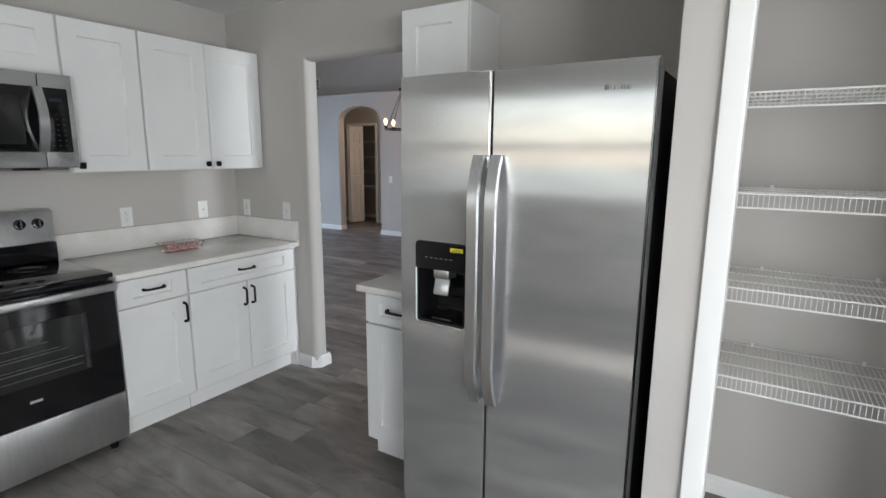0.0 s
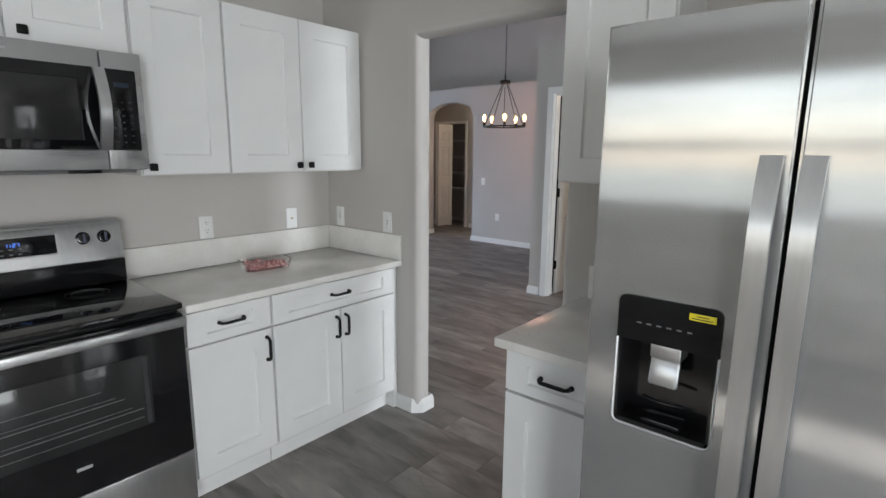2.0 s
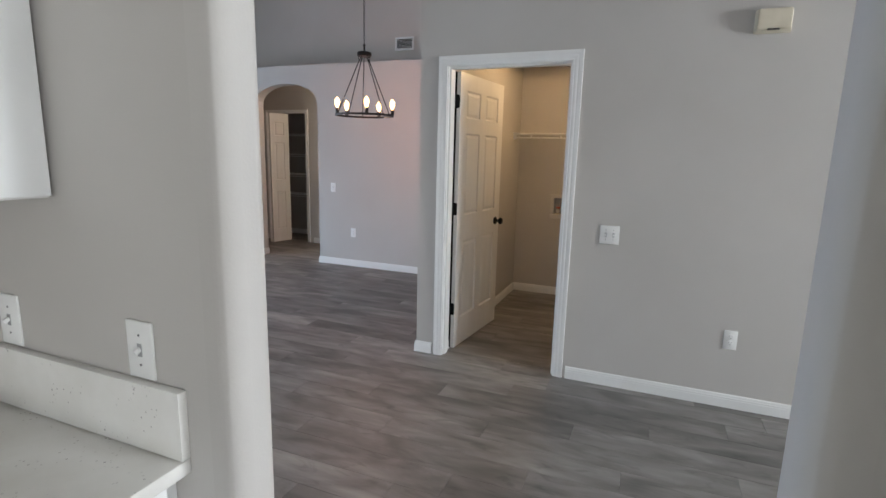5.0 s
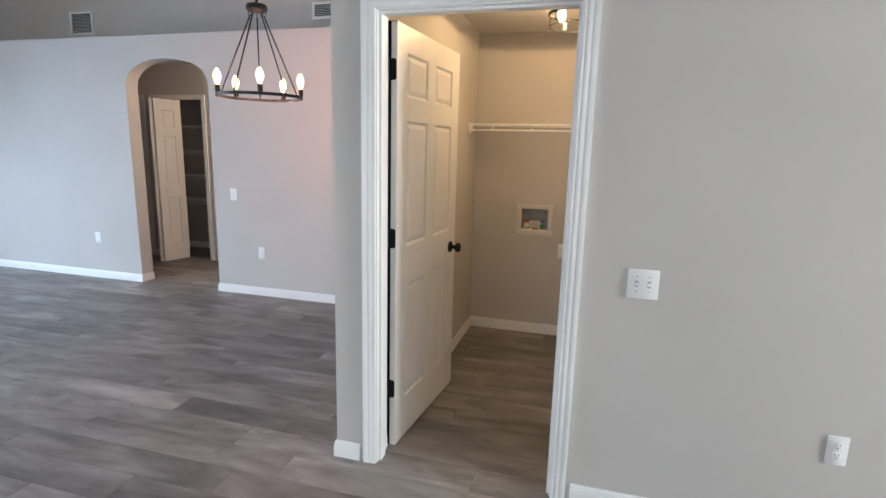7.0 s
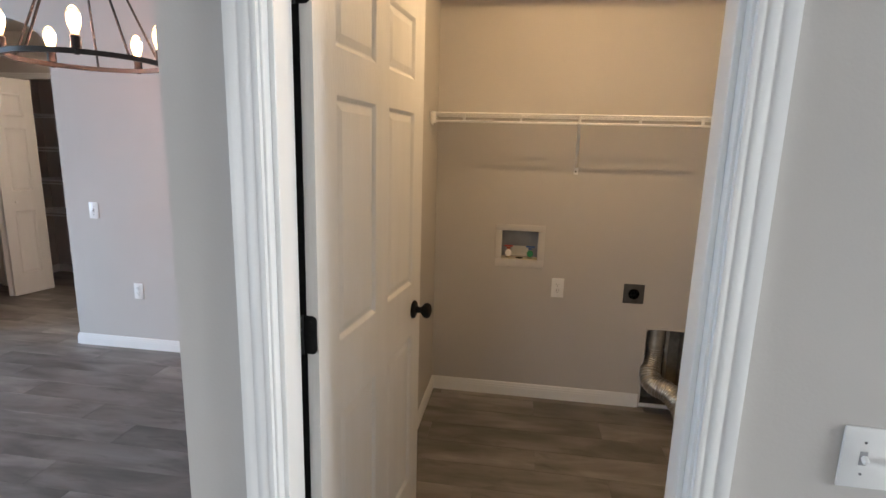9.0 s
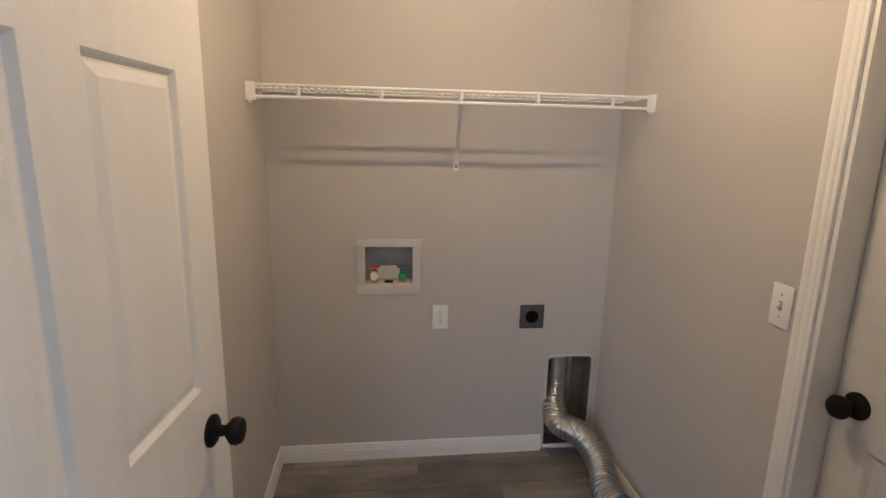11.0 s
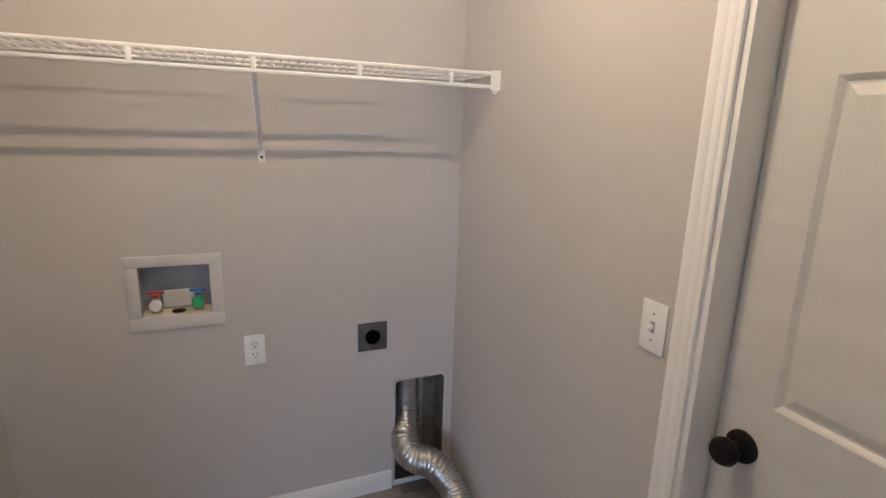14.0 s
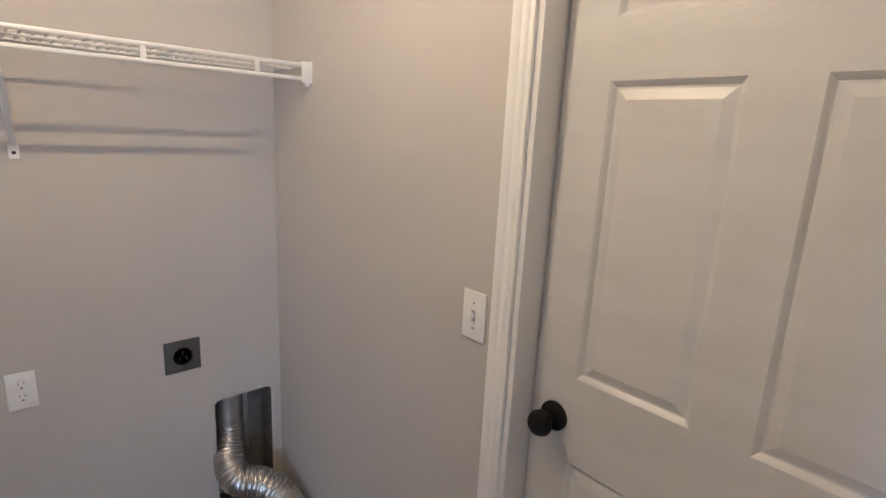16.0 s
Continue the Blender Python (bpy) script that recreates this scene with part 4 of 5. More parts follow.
for k in range(len(shape)):
    k2 = (k + 1) % len(shape)
    bm.faces.new((fa[k], fa[k2], fb[k2], fb[k]))
bm.faces.new(fb)
box(bm, x0 + 0.008, x1 - 0.008, 0.0005, 0.03, 1.062, z1 - 0.006)
part("dispenser_panel", bm, GLOSSBLACK, dl, "gloss black dispenser control panel", False)
bm = bmesh.new()
for k in range(6):
    box(bm, x0 + 0.038 + 0.021 * k, x0 + 0.048 + 0.021 * k, -0.0043, -0.0030, 1.103, 1.106)
part("panel_marks", bm, GREYP, dl, "row of small pale panel marks", False)
st = part("energy_sticker", bx(x1 - 0.060, x1 - 0.008, -0.0044, -0.0030, 1.133, 1.148, 0.0006), YELLOW, dl, "yellow oval sticker")
bm = bmesh.new()
box(bm, x1 - 0.045, x1 - 0.022, -0.0050, -0.0042, 1.142, 1.1440)
box(bm, x1 - 0.055, x1 - 0.014, -0.0050, -0.0042, 1.1365, 1.1385)
part("sticker_print", bm, SLOT, st, "dark print on the sticker", False)
part("spout_housing", bx(-0.765, -0.700, 0.004, 0.062, 1.028, 1.064, 0.004), STEELV, dl, "bright steel spout housing")
pd = part("dispenser_paddle", bx(-0.764, -0.702, -0.004, 0.004, -0.058, 0.004, 0.006), STEELV, dl, "bright steel dispenser paddle")
pd.matrix_basis = pose(0, 0.018, 1.024, -14)
part("drip_tray", bx(-0.775, -0.690, 0.004, 0.062, 0.868, 0.882, 0.006), GLOSSBLACK, dl, "gloss black drip tray")
bm = bmesh.new()
tube(bm, [(-0.775 + 0.0085 * k, 0.014 - 0.010 * math.sin(math.pi * k / 10), 0.93) for k in range(11)], 0.004, 6)
part("dispenser_lever", bm, GLOSSBLACK, dl, "gloss black water lever")

# ---- plates on the walls ----


def outlet(m, label, face=PLATE, plate=PLATE, group="wall outlets"):
    o = thing("outlet", m, label, "outlet", group)
    part("cover_plate", bx(-0.0355, 0.0355, -0.006, 0, -0.058, 0.058, 0.003), plate, o)
    for z in (-0.0195, 0.0195):
        rc = part("receptacle", lt([(0.0168, -0.0055), (0.0168, -0.0085), (0.0155, -0.009)], 20, (0, 0, z), "y"), face, o)
        bm = bx(-0.0075, -0.0053, -0.0096, -0.0086, z + 0.001, z + 0.0095)
        box(bm, 0.0053, 0.0075, -0.0096, -0.0086, z + 0.002, z + 0.0085)
        lathe(bm, [(0.0027, -0.0086), (0.0027, -0.0096)], 8, (0, 0, z - 0.0075), "y")
        part("slots", bm, SLOT, rc, "", False)
    return o


def gfci(m, label):
    o = thing("outlet", m, label, "outlet")
    part("cover_plate", bx(-0.036, 0.036, -0.006, 0, -0.059, 0.059, 0.003), PLATE, o)
    fc = part("receptacle", bx(-0.0168, 0.0168, -0.009, -0.005, -0.034, 0.034, 0.002), IVORY, o, "ivory rectangular receptacle")
    for z in (-0.02, 0.02):
        bm = bx(-0.0085, -0.006, -0.0096, -0.0088, z + 0.001, z + 0.009)
        box(bm, 0.005, 0.0075, -0.0096, -0.0088, z + 0.001, z + 0.0085)
        lathe(bm, [(0.003, -0.0088), (0.003, -0.0096)], 8, (-0.0005, 0, z - 0.0065), "y")
        part("slots", bm, SLOT, fc, "", False)
    for z in (-0.0042, 0.0042):
        part("test_button", bx(-0.007, 0.007, -0.0102, -0.0085, z - 0.003, z + 0.003, 0.0008), PLATE, fc)
    for z in (-0.048, 0.048):
        part("screw", lt([(0.003, -0.0055), (0.003, -0.0068)], 10, (0, 0, z), "y"), GREYP, o, "", False)
    return o


def switch(m, label, gangs=1):
    o = thing("light_switch", m, label, "light switch")
    w = 0.0355 if gangs == 1 else 0.058
    part("cover_plate", bx(-w, w, -0.006, 0, -0.058, 0.058, 0.003), PLATE, o)
    for g in range(gangs):
        x = 0 if gangs == 1 else (-0.023, 0.023)[g]
        part("switch_slot", bx(x - 0.006, x + 0.006, -0.0068, -0.0055, -0.013, 0.013), MUTE, o, "", False)
        tg = part("toggle", bx(-0.0038, 0.0038, -0.013, 0.0, -0.005, 0.005, 0.0015), PLATE, o)
        tg.matrix_basis = pose(x, -0.0062, 0.003 if g == 0 else -0.003, 28 if g == 0 else -28)
        for z in (-0.03, 0.03):
            part("screw", lt([(0.0026, -0.0055), (0.0026, -0.0068)], 8, (x, 0, z), "y"), GREYP, o, "", False)
    return o


def jack(m, label):
    o = thing("wall_jack", m, label, "wall plate")
    part("cover_plate", bx(-0.0355, 0.0355, -0.006, 0, -0.058, 0.058, 0.003), PLATE, o)
    part("connector", lt([(0.005, -0.0055), (0.005, -0.009), (0.0035, -0.016)], 10, (0, 0, 0), "y"), BRASS, o, "small brass connector")
    return o


outlet(pose(KX, 2.51, 1.084, 0, 0, 90), "white duplex outlet above the quartz upstand")
jack(pose(KX, 3.012, 1.086, 0, 0, 90), "white plate with one small connector above the upstand")
switch(pose(-2.915, KY, 1.084), "white light switch in the kitchen corner above the upstand")
switch(pose(-2.502, KY, 1.084), "white light switch near the opening above the upstand")
gfci(pose(-1.135, KY, 1.088), "white plate with an ivory outlet beside the refrigerator")
switch(pose(-1.85, LY, 0.993), "white double light switch beside the laundry doorway", 2)
outlet(pose(-1.12, LY, 0.424), "white duplex outlet low on the hall wall")
switch(pose(-5.44, FY, 1.004), "white light switch on the far wall beside the arch")
outlet(pose(-5.145, FY, 0.437), "white duplex outlet low on the far wall")
outlet(pose(-7.21, FY, 0.452), "white outlet low on the far wall beyond the arch")
outlet(pose(-2.24, LB, 0.708), "white duplex outlet on the laundry wall below the valve box")
switch(pose(LX1, 7.014, 1.098, 0, 0, -90), "white light switch beside the laundry side door")

# door chime on the hall wall
ch = thing("door_chime", pose(-1.118, LY, 2.197), "aged ivory plastic door chime box high on the wall", "door chime")
bm = bx(-0.088, 0.088, -0.05, 0, -0.062, 0.062)
for v in bm.verts:
    if v.co.y < -0.01:
        v.co.x *= 0.86
        v.co.z = v.co.z * 0.84 + 0.004
bmesh.ops.bevel(bm, geom=list(bm.edges), offset=0.004, segments=2, affect="EDGES")
part("cover", bm, CHIMEP, ch)
bm = bmesh.new()
for k in range(7):
    box(bm, -0.028 + 0.008 * k, -0.0225 + 0.008 * k, -0.051, -0.042, -0.052, -0.043)
part("grille", bm, SLOT, ch, "small dark sound grille", False)

# ceiling-high air vents on the far upper wall


def vent(m, w, h, label):
    v = thing("air_vent", m, label, "air vent", "air vents")
    bm = bx(-w / 2, w / 2, -0.012, 0, -h / 2, -h / 2 + 0.025, 0.003)
    box(bm, -w / 2, w / 2, -0.012, 0, h / 2 - 0.025, h / 2, 0.003)
    box(bm, -w / 2, -w / 2 + 0.025, -0.012, 0, -h / 2 + 0.025, h / 2 - 0.025, 0.003)
    box(bm, w / 2 - 0.025, w / 2, -0.012, 0, -h / 2 + 0.025, h / 2 - 0.025, 0.003)
    part("frame", bm, PLATE, v)
    part("backing", bx(-w / 2 + 0.02, w / 2 - 0.02, -0.002, 0, -h / 2 + 0.02, h / 2 - 0.02), SLOT, v, "", False)
    n = int((h - 0.05) / 0.016)
    for k in range(n):
        z = -h / 2 + 0.030 + 0.016 * k
        sl = part("slat", bx(-w / 2 + 0.026, w / 2 - 0.026, -0.006, 0.005, -0.001, 0.001), PLATE, v, "", False)
        sl.matrix_basis = pose(0, -0.0075, z, 35)
    return v


vent(pose(-8.027, 9.0, 2.86), 0.34, 0.265, "white louvred air vent high above the arch wall")
vent(pose(-4.825, 9.0, 2.866), 0.27, 0.165, "white louvred air vent high on the dining wall")

# ---- six-panel doors ----


def panel_leaf(w, h, t, cols, rows, face_front=True, face_back=True):
    """A moulded door leaf from x = 0 to w, y = 0 (front) to t, with sunk and raised panels on both faces."""
    bm = bmesh.new()
    xs = sorted({0, w, *(c for p in cols for c in p)})
    zs = sorted({0, h, *(c for p in rows for c in p)})
    cache = {}

    def v(x, y, z):
        if (x, y, z) not in cache:
            cache[(x, y, z)] = bm.verts.new((x, y, z))
        return cache[(x, y, z)]

    panels = []
    for y, on in ((0, face_front), (t, face_back)):
        for xa, xb in zip(xs, xs[1:]):
            for za, zb in zip(zs, zs[1:]):
                q = [v(xa, y, za), v(xb, y, za), v(xb, y, zb), v(xa, y, zb)]
                fc = bm.faces.new(q if y == 0 else q[::-1])
                if on and (xa, xb) in cols and (za, zb) in rows:
                    panels.append(fc)
    for xa, xb in zip(xs, xs[1:]):
        for z in (0, h):
            bm.faces.new((v(xa, 0, z), v(xb, 0, z), v(xb, t, z), v(xa, t, z)))
    for za, zb in zip(zs, zs[1:]):
        for x in (0, w):
            bm.faces.new((v(x, 0, za), v(x, 0, zb), v(x, t, zb), v(x, t, za)))
    bmesh.ops.recalc_face_normals(bm, faces=bm.faces)
    bmesh.ops.inset_individual(bm, faces=panels, thickness=0.006, depth=-0.003)
    bmesh.ops.inset_individual(bm, faces=panels, thickness=0.009, depth=-0.006)
    bmesh.ops.inset_individual(bm, faces=panels, thickness=0.006, depth=0.0)
    bmesh.ops.inset_individual(bm, faces=panels, thickness=0.026, depth=0.006)
    return bm


def door_knob(parent, x, y, z, out):
    """A round black knob on a rose; out is the way along y in which it stands."""
    prof = [(0.033, 0.0), (0.033, 0.006), (0.028, 0.010), (0.013, 0.012), (0.011, 0.030), (0.018, 0.036), (0.027, 0.044), (0.029, 0.054), (0.024, 0.064), (0.010, 0.069)]
    return part("knob", lt([(r, out * hh) for r, hh in prof], 28, (x, y, z), "y"), BLACK, parent, "black round door knob")


def rounded_plate(y0, y1, z0, z1, r, x0, x1):
    """A thin plate across x from x0 to x1, with rounded corners of radius r."""
    bm = bmesh.new()
    ring = []
    for cy, cz, a0 in ((y1 - r, z1 - r, 0), (y0 + r, z1 - r, 90), (y0 + r, z0 + r, 180), (y1 - r, z0 + r, 270)):
        for k in range(6):
            a = radians(a0 + 18 * k)
            ring.append((cy + r * math.cos(a), cz + r * math.sin(a)))
    front = [bm.verts.new((x0, y, z)) for y, z in ring]
    back = [bm.verts.new((x1, y, z)) for y, z in ring]
    bm.faces.new(front)
    bm.faces.new(back[::-1])
    for k in range(len(ring)):
        k2 = (k + 1) % len(ring)
        bm.faces.new((front[k], front[k2], back[k2], back[k]))
    return bm


ROWS6 = [(0.215, 0.812), (1.008, 1.605), (1.712, 1.905)]
DW = 0.806
COLS6 = [(0.108, 0.352), (0.454, 0.698)]
ang = math.degrees(math.atan2(0.815, 0.082))
dl = thing("door_laundry", pose(-2.928, 6.114, 0.010, 0, 0, ang), "white six-panel door standing open into the laundry", "door", "", "structure")
part("leaf", panel_leaf(DW, 2.02, 0.035, COLS6, ROWS6), DOORH, dl, smooth=False)
door_knob(dl, 0.722, 0.0, 0.905, -1)
door_knob(dl, 0.722, 0.035, 0.905, 1)
for z in (0.305, 1.062, 1.82):
    bm = rounded_plate(0.003, 0.060, z - 0.046, z + 0.046, 0.012, -0.0042, -0.0006)
    tube(bm, [(-0.008, 0.040, z - 0.047), (-0.008, 0.040, z + 0.047)], 0.0068, 12)
    for dz in (-0.030, 0.0, 0.030):
        lathe(bm, [(0.0038, -0.004), (0.0038, -0.0052), (0.002, -0.0056)], 10, (0, 0.018 + 0.004 * (dz == 0), z + dz), "x")
    part("hinge", bm, BLACK, dl, "matt black butt hinge with rounded corners")
# black strip put where the gap beside the hinges lies in shade
part("gap_shade_strip", bx(-0.003, 0.010, 0.029, 0.052, 0.0, 2.02), RUBBER, dl, "black strip standing in for the shaded hinge gap", False)
part("latch_plate", bx(DW - 0.0005, DW + 0.0015, 0.006, 0.029, 0.875, 0.935), BLACK, dl)

gd = thing("door_side", pose(-1.383, 6.884, 0.010, 0, 0, -90), "white six-panel side door, closed", "door", "", "structure")
GW = 0.762
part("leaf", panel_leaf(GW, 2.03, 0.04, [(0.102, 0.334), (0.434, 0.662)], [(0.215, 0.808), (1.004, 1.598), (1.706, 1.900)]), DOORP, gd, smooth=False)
door_knob(gd, 0.060, 0.0, 0.900, -1)
part("weather_seal", bx(-0.003, -0.0005, 0.012, 0.03, 0, 2.03), RUBBER, gd, "", False)

hd = thing("door_hall", pose(-8.39, 9.415, 0.008, 0, 0, 0), "white six-panel hall door, closed", "door", "", "structure")
part("leaf", panel_leaf(0.73, 2.02, 0.035, [(0.10, 0.32), (0.41, 0.63)], ROWS6), DOORH, hd, smooth=False)
door_knob(hd, 0.06, 0.0, 0.905, -1)

BF = 0.35
bf = thing("door_closet", pose(-7.15, 9.07, 0.012, 0, 0, 78), "white panelled bifold closet door, folded half open", "door", "", "structure")
leaf = panel_leaf(BF, 2.0, 0.03, [(0.085, BF - 0.085)], [(0.2, 0.80), (0.98, 1.56), (1.66, 1.87)])
part("leaf", leaf, DOORH, bf, smooth=False)
part("pull_knob", lt([(0.006, 0), (0.006, -0.012), (0.015, -0.020), (0.013, -0.028)], 16, (0.10, 0, 0.885), "y"), PLATE, bf, "small white round pull")
lf = part("rear_leaf", panel_leaf(BF + 0.05, 2.0, 0.03, [(0.085, BF - 0.035)], [(0.2, 0.80), (0.98, 1.56), (1.66, 1.87)]), DOORH, bf, smooth=False)
lf.matrix_basis = pose(0.002, 0.036, 0, 0, 0, 54)

# ---- wire shelves ----


def wire_shelf(name, m, w, d, label, lip, group, upright=0.026, rods=(0.34, 0.68), posts=(), thick=0.0014, pitch=0.0255):
    """A vinyl-coated wire shelf against the wall y = 0, x from 0 to w, its deck at z = 0 and its lip hanging below."""
    s = thing(name, m, label, "shelf", group)
    n = int(w / pitch)
    wire = part("deck_wire", tb([(0, -0.006, 0.002), (0, -d, 0.002)] + ([(0, -d - 0.001, -lip)] if upright else []), thick, 4, 1, False), WIRE, s)
    wire.location = (0.008, 0, 0)
    for k in range(1, n + 1):
        ob = new("deck_wire", wire.data)
        ob.parent = s
        ob.location = (0.008 + (w - 0.016) * k / n, 0, 0)
    for y in (-0.008, *(-d * u for u in rods)):
        part("rod", tb([(0.002, y, -0.002), (w - 0.002, y, -0.002)], 0.0029 if upright else 0.0040, 6), WIRE, s)
    for z in (0.0, -lip):
        part("front_rod", tb([(0.002, -d, z), (w - 0.002, -d, z)], 0.0034 if upright else 0.0062, 8), WIRE, s)
    for x in (0.0, w):
        part("end_bracket", bx(x - 0.002 if x else 0.0, x if x else 0.002, -d - 0.012, -d + 0.03, -lip - 0.012, 0.012, 0.001), WIRE, s)
        x2 = 0.002 if x == 0 else w - 0.014
        part("end_cap", bx(x2, x2 + 0.012, -d - 0.007, -d + 0.007, -lip - 0.007, 0.007, 0.002), WIRE, s)
    if posts:
        for xa in (0.0, w - 0.034):
            part("front_bracket", bx(xa, xa + 0.034, -d - 0.0085, -d - 0.0065, -lip - 0.012, 0.010, 0.001), WIRE, s)
            part("bracket_hook", bx(xa + 0.016 if xa else 0.006, xa + 0.028 if xa else 0.018, -d - 0.004, -d + 0.010, -lip - 0.022, -lip - 0.010, 0.003), WIRE, s)
    for x in posts:
        part("lip_post", bx(x - 0.007, x + 0.007, -d - 0.004, -d + 0.002, -lip, 0.002, 0.001), WIRE, s)
    for x in np.arange(0.12, w, 0.36):
        part("wall_clip", bx(x - 0.006, x + 0.006, -0.012, 0, -0.006, 0.012, 0.002), WIRE, s)
    return s


for z in (1.675, 1.352, 1.030, 0.708):
    wire_shelf("pantry_shelf", pose(0.132, KY, z), 1.266, 0.405, "white wire pantry shelf with a ladder lip", 0.047, "pantry wire shelves", pitch=0.0150)
ls = wire_shelf("laundry_shelf", pose(LX0 + 0.001, LB, 1.681), LX1 - LX0 - 0.002, 0.275, "white wire shelf with hanging rail above the laundry valves", 0.041, "", 0, (0.53,), [0.18 + 0.293 * k for k in range(5)], 0.0033)
for z in (1.72, 1.39, 1.06, 0.73):
    wire_shelf("closet_shelf", pose(-7.648, 10.05, z), 1.026, 0.36, "white wire shelf in the hall closet", 0.03, "closet wire shelves", 0, (0.34, 0.68), (), 0.0017)
part("support_brace", tb([(0.765, -0.272, -0.004), (0.767, -0.264, -0.030), (0.793, -0.005, -0.267)], 0.0105, 4, 0.5), WIRE, ls, "flat white support brace")
part("brace_foot", bx(0.781, 0.805, -0.006, 0, -0.307, -0.267, 0.002), WIRE, ls)
part("brace_screw", lt([(0.005, -0.006), (0.005, -0.0085)], 10, (0.793, 0, -0.290), "y"), SLOT, ls)

# ---- laundry fittings ----
wb = thing("washer_valve_box", pose(-2.474, LB, 0.946), "white recessed washer valve box with two valves", "valve box")
bm = bx(-0.143, 0.143, -0.007, 0, 0.091, 0.127, 0.002)
box(bm, -0.143, 0.143, -0.007, 0, -0.126, -0.080, 0.002)
box(bm, -0.143, -0.105, -0.007, 0, -0.080, 0.091, 0.002)
box(bm, 0.104, 0.143, -0.007, 0, -0.080, 0.091, 0.002)
part("face_frame", bm, mat("painted_valve_frame", (0.55, 0.53, 0.51), (0.6, 0.58, 0.56), rough=0.5), wb, "greige painted face frame")
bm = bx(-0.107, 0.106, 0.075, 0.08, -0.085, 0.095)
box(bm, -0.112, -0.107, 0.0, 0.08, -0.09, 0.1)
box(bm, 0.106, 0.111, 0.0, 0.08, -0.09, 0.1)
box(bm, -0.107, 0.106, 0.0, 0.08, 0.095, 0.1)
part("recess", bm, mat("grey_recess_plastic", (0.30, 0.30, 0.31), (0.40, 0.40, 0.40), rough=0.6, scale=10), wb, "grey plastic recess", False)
part("recess_lower_back", bx(-0.05, 0.05, 0.068, 0.0745, -0.072, -0.012, 0.002), PLASTER, wb, "pale plastic back plate")
part("recess_floor", bx(-0.107, 0.106, -0.002, 0.08, -0.0885, -0.078, 0.002), STAIN, wb, "lime-stained recess floor")
part("drain_hole", lt([(0.022, -0.0782), (0.022, -0.0768)], 20, (0.0, 0.035, 0)), RUBBER, wb, "dark drain hole")
for x, cap, lever in ((-0.066, PAPER, RED), (0.062, GREEN, BLUE)):
    v = part("valve_body", lt([(0.017, -0.078), (0.017, -0.072), (0.010, -0.070), (0.010, -0.02), (0.012, -0.012)], 14, (x, 0.042, 0)), BRASS, wb, "dull brass valve")
    part("hose_cap", lt([(0.012, 0.030), (0.019, 0.024), (0.019, 0.006), (0.016, 0.002)], 18, (x, 0, -0.046), "y"), cap, v, "round plastic hose cap")
    part("valve_lever", bx(x - 0.026, x + 0.026, 0.034, 0.048, -0.014, -0.004, 0.003), lever, v, "coloured valve lever")
    part("valve_stem", bx(x - 0.010, x + 0.010, 0.030, 0.052, -0.026, -0.013, 0.003), lever, v)

do = thing("dryer_outlet", pose(-1.8065, LB, 0.701), "dark grey dryer outlet with round black socket", "outlet")
part("cover_plate", bx(-0.058, 0.058, -0.006, 0, -0.058, 0.058, 0.003), mat("dark_grey_plastic", (0.055, 0.055, 0.056), (0.08, 0.08, 0.08), rough=0.5, scale=20), do)
part("socket", lt([(0.031, -0.005), (0.031, -0.0085), (0.027, -0.0088), (0.026, -0.006)], 28, (0, 0, 0), "y"), GLOSSBLACK, do, "round black socket")
bm = bmesh.new()
for a in (90, 210, 330):
    x, z = 0.013 * math.cos(radians(a)), 0.013 * math.sin(radians(a))
    box(bm, x - 0.002, x + 0.002, -0.0092, -0.006, z - 0.006, z + 0.006)
part("socket_slots", bm, SLOT, do, "", False)

dv = thing("dryer_vent_box", pose(-1.6025, LB, 0), "metal recessed dryer vent box in the corner", "vent box")
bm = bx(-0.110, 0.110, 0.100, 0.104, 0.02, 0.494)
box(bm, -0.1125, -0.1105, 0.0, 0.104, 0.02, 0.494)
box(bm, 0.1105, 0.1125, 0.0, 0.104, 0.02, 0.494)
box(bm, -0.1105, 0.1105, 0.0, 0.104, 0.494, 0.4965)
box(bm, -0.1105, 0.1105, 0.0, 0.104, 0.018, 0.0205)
part("recess", bm, RECESS, dv, "galvanised metal recess, its colour darkened for shade", False)
bm = bmesh.new()
outl = []
for cx, cz, a0 in ((0.088, 0.472, 0), (-0.088, 0.472, 90)):
    for k in range(6):
        a = radians(a0 + 18 * k)
        outl.append((cx + 0.026 * math.cos(a), -0.001, cz + 0.026 * math.sin(a)))
outl = [(0.114, -0.001, 0.012)] + outl + [(-0.114, -0.001, 0.012)]
tube(bm, outl, 0.008, 4, 0.4, True, (0, 1, 0))
part("rim", bm, mat("painted_vent_rim", (0.52, 0.50, 0.48), (0.56, 0.54, 0.52), rough=0.5), dv, "greige painted rim")
part("bottom_lip", bx(-0.112, 0.112, -0.012, 0.0, 0.010, 0.030, 0.002), TRIM, dv, "pale bottom lip")
part("duct_pipe", lt([(0.047, 0.36), (0.047, 0.497)], 28, (-0.042, 0.048, 0)), GALV, dv, "grey rigid duct stub")
part("seam", bx(0.03, 0.05, 0.094, 0.1, 0.03, 0.49, 0.002), GALV, dv)


def bez(p, n):
    """A smooth path through the given knots."""
    out = []
    q = [Vector(v) for v in p]
    q = [2 * q[0] - q[1]] + q + [2 * q[-1] - q[-2]]
    for i in range(1, len(q) - 2):
        for k in range(n):
            t = k / n
            a, b, c, d = q[i - 1:i + 3]
            out.append(0.5 * ((2 * b) + (c - a) * t + (2 * a - 5 * b + 4 * c - d) * t * t + (3 * b - a - 3 * c + d) * t ** 3))
    return out + [q[-2]]


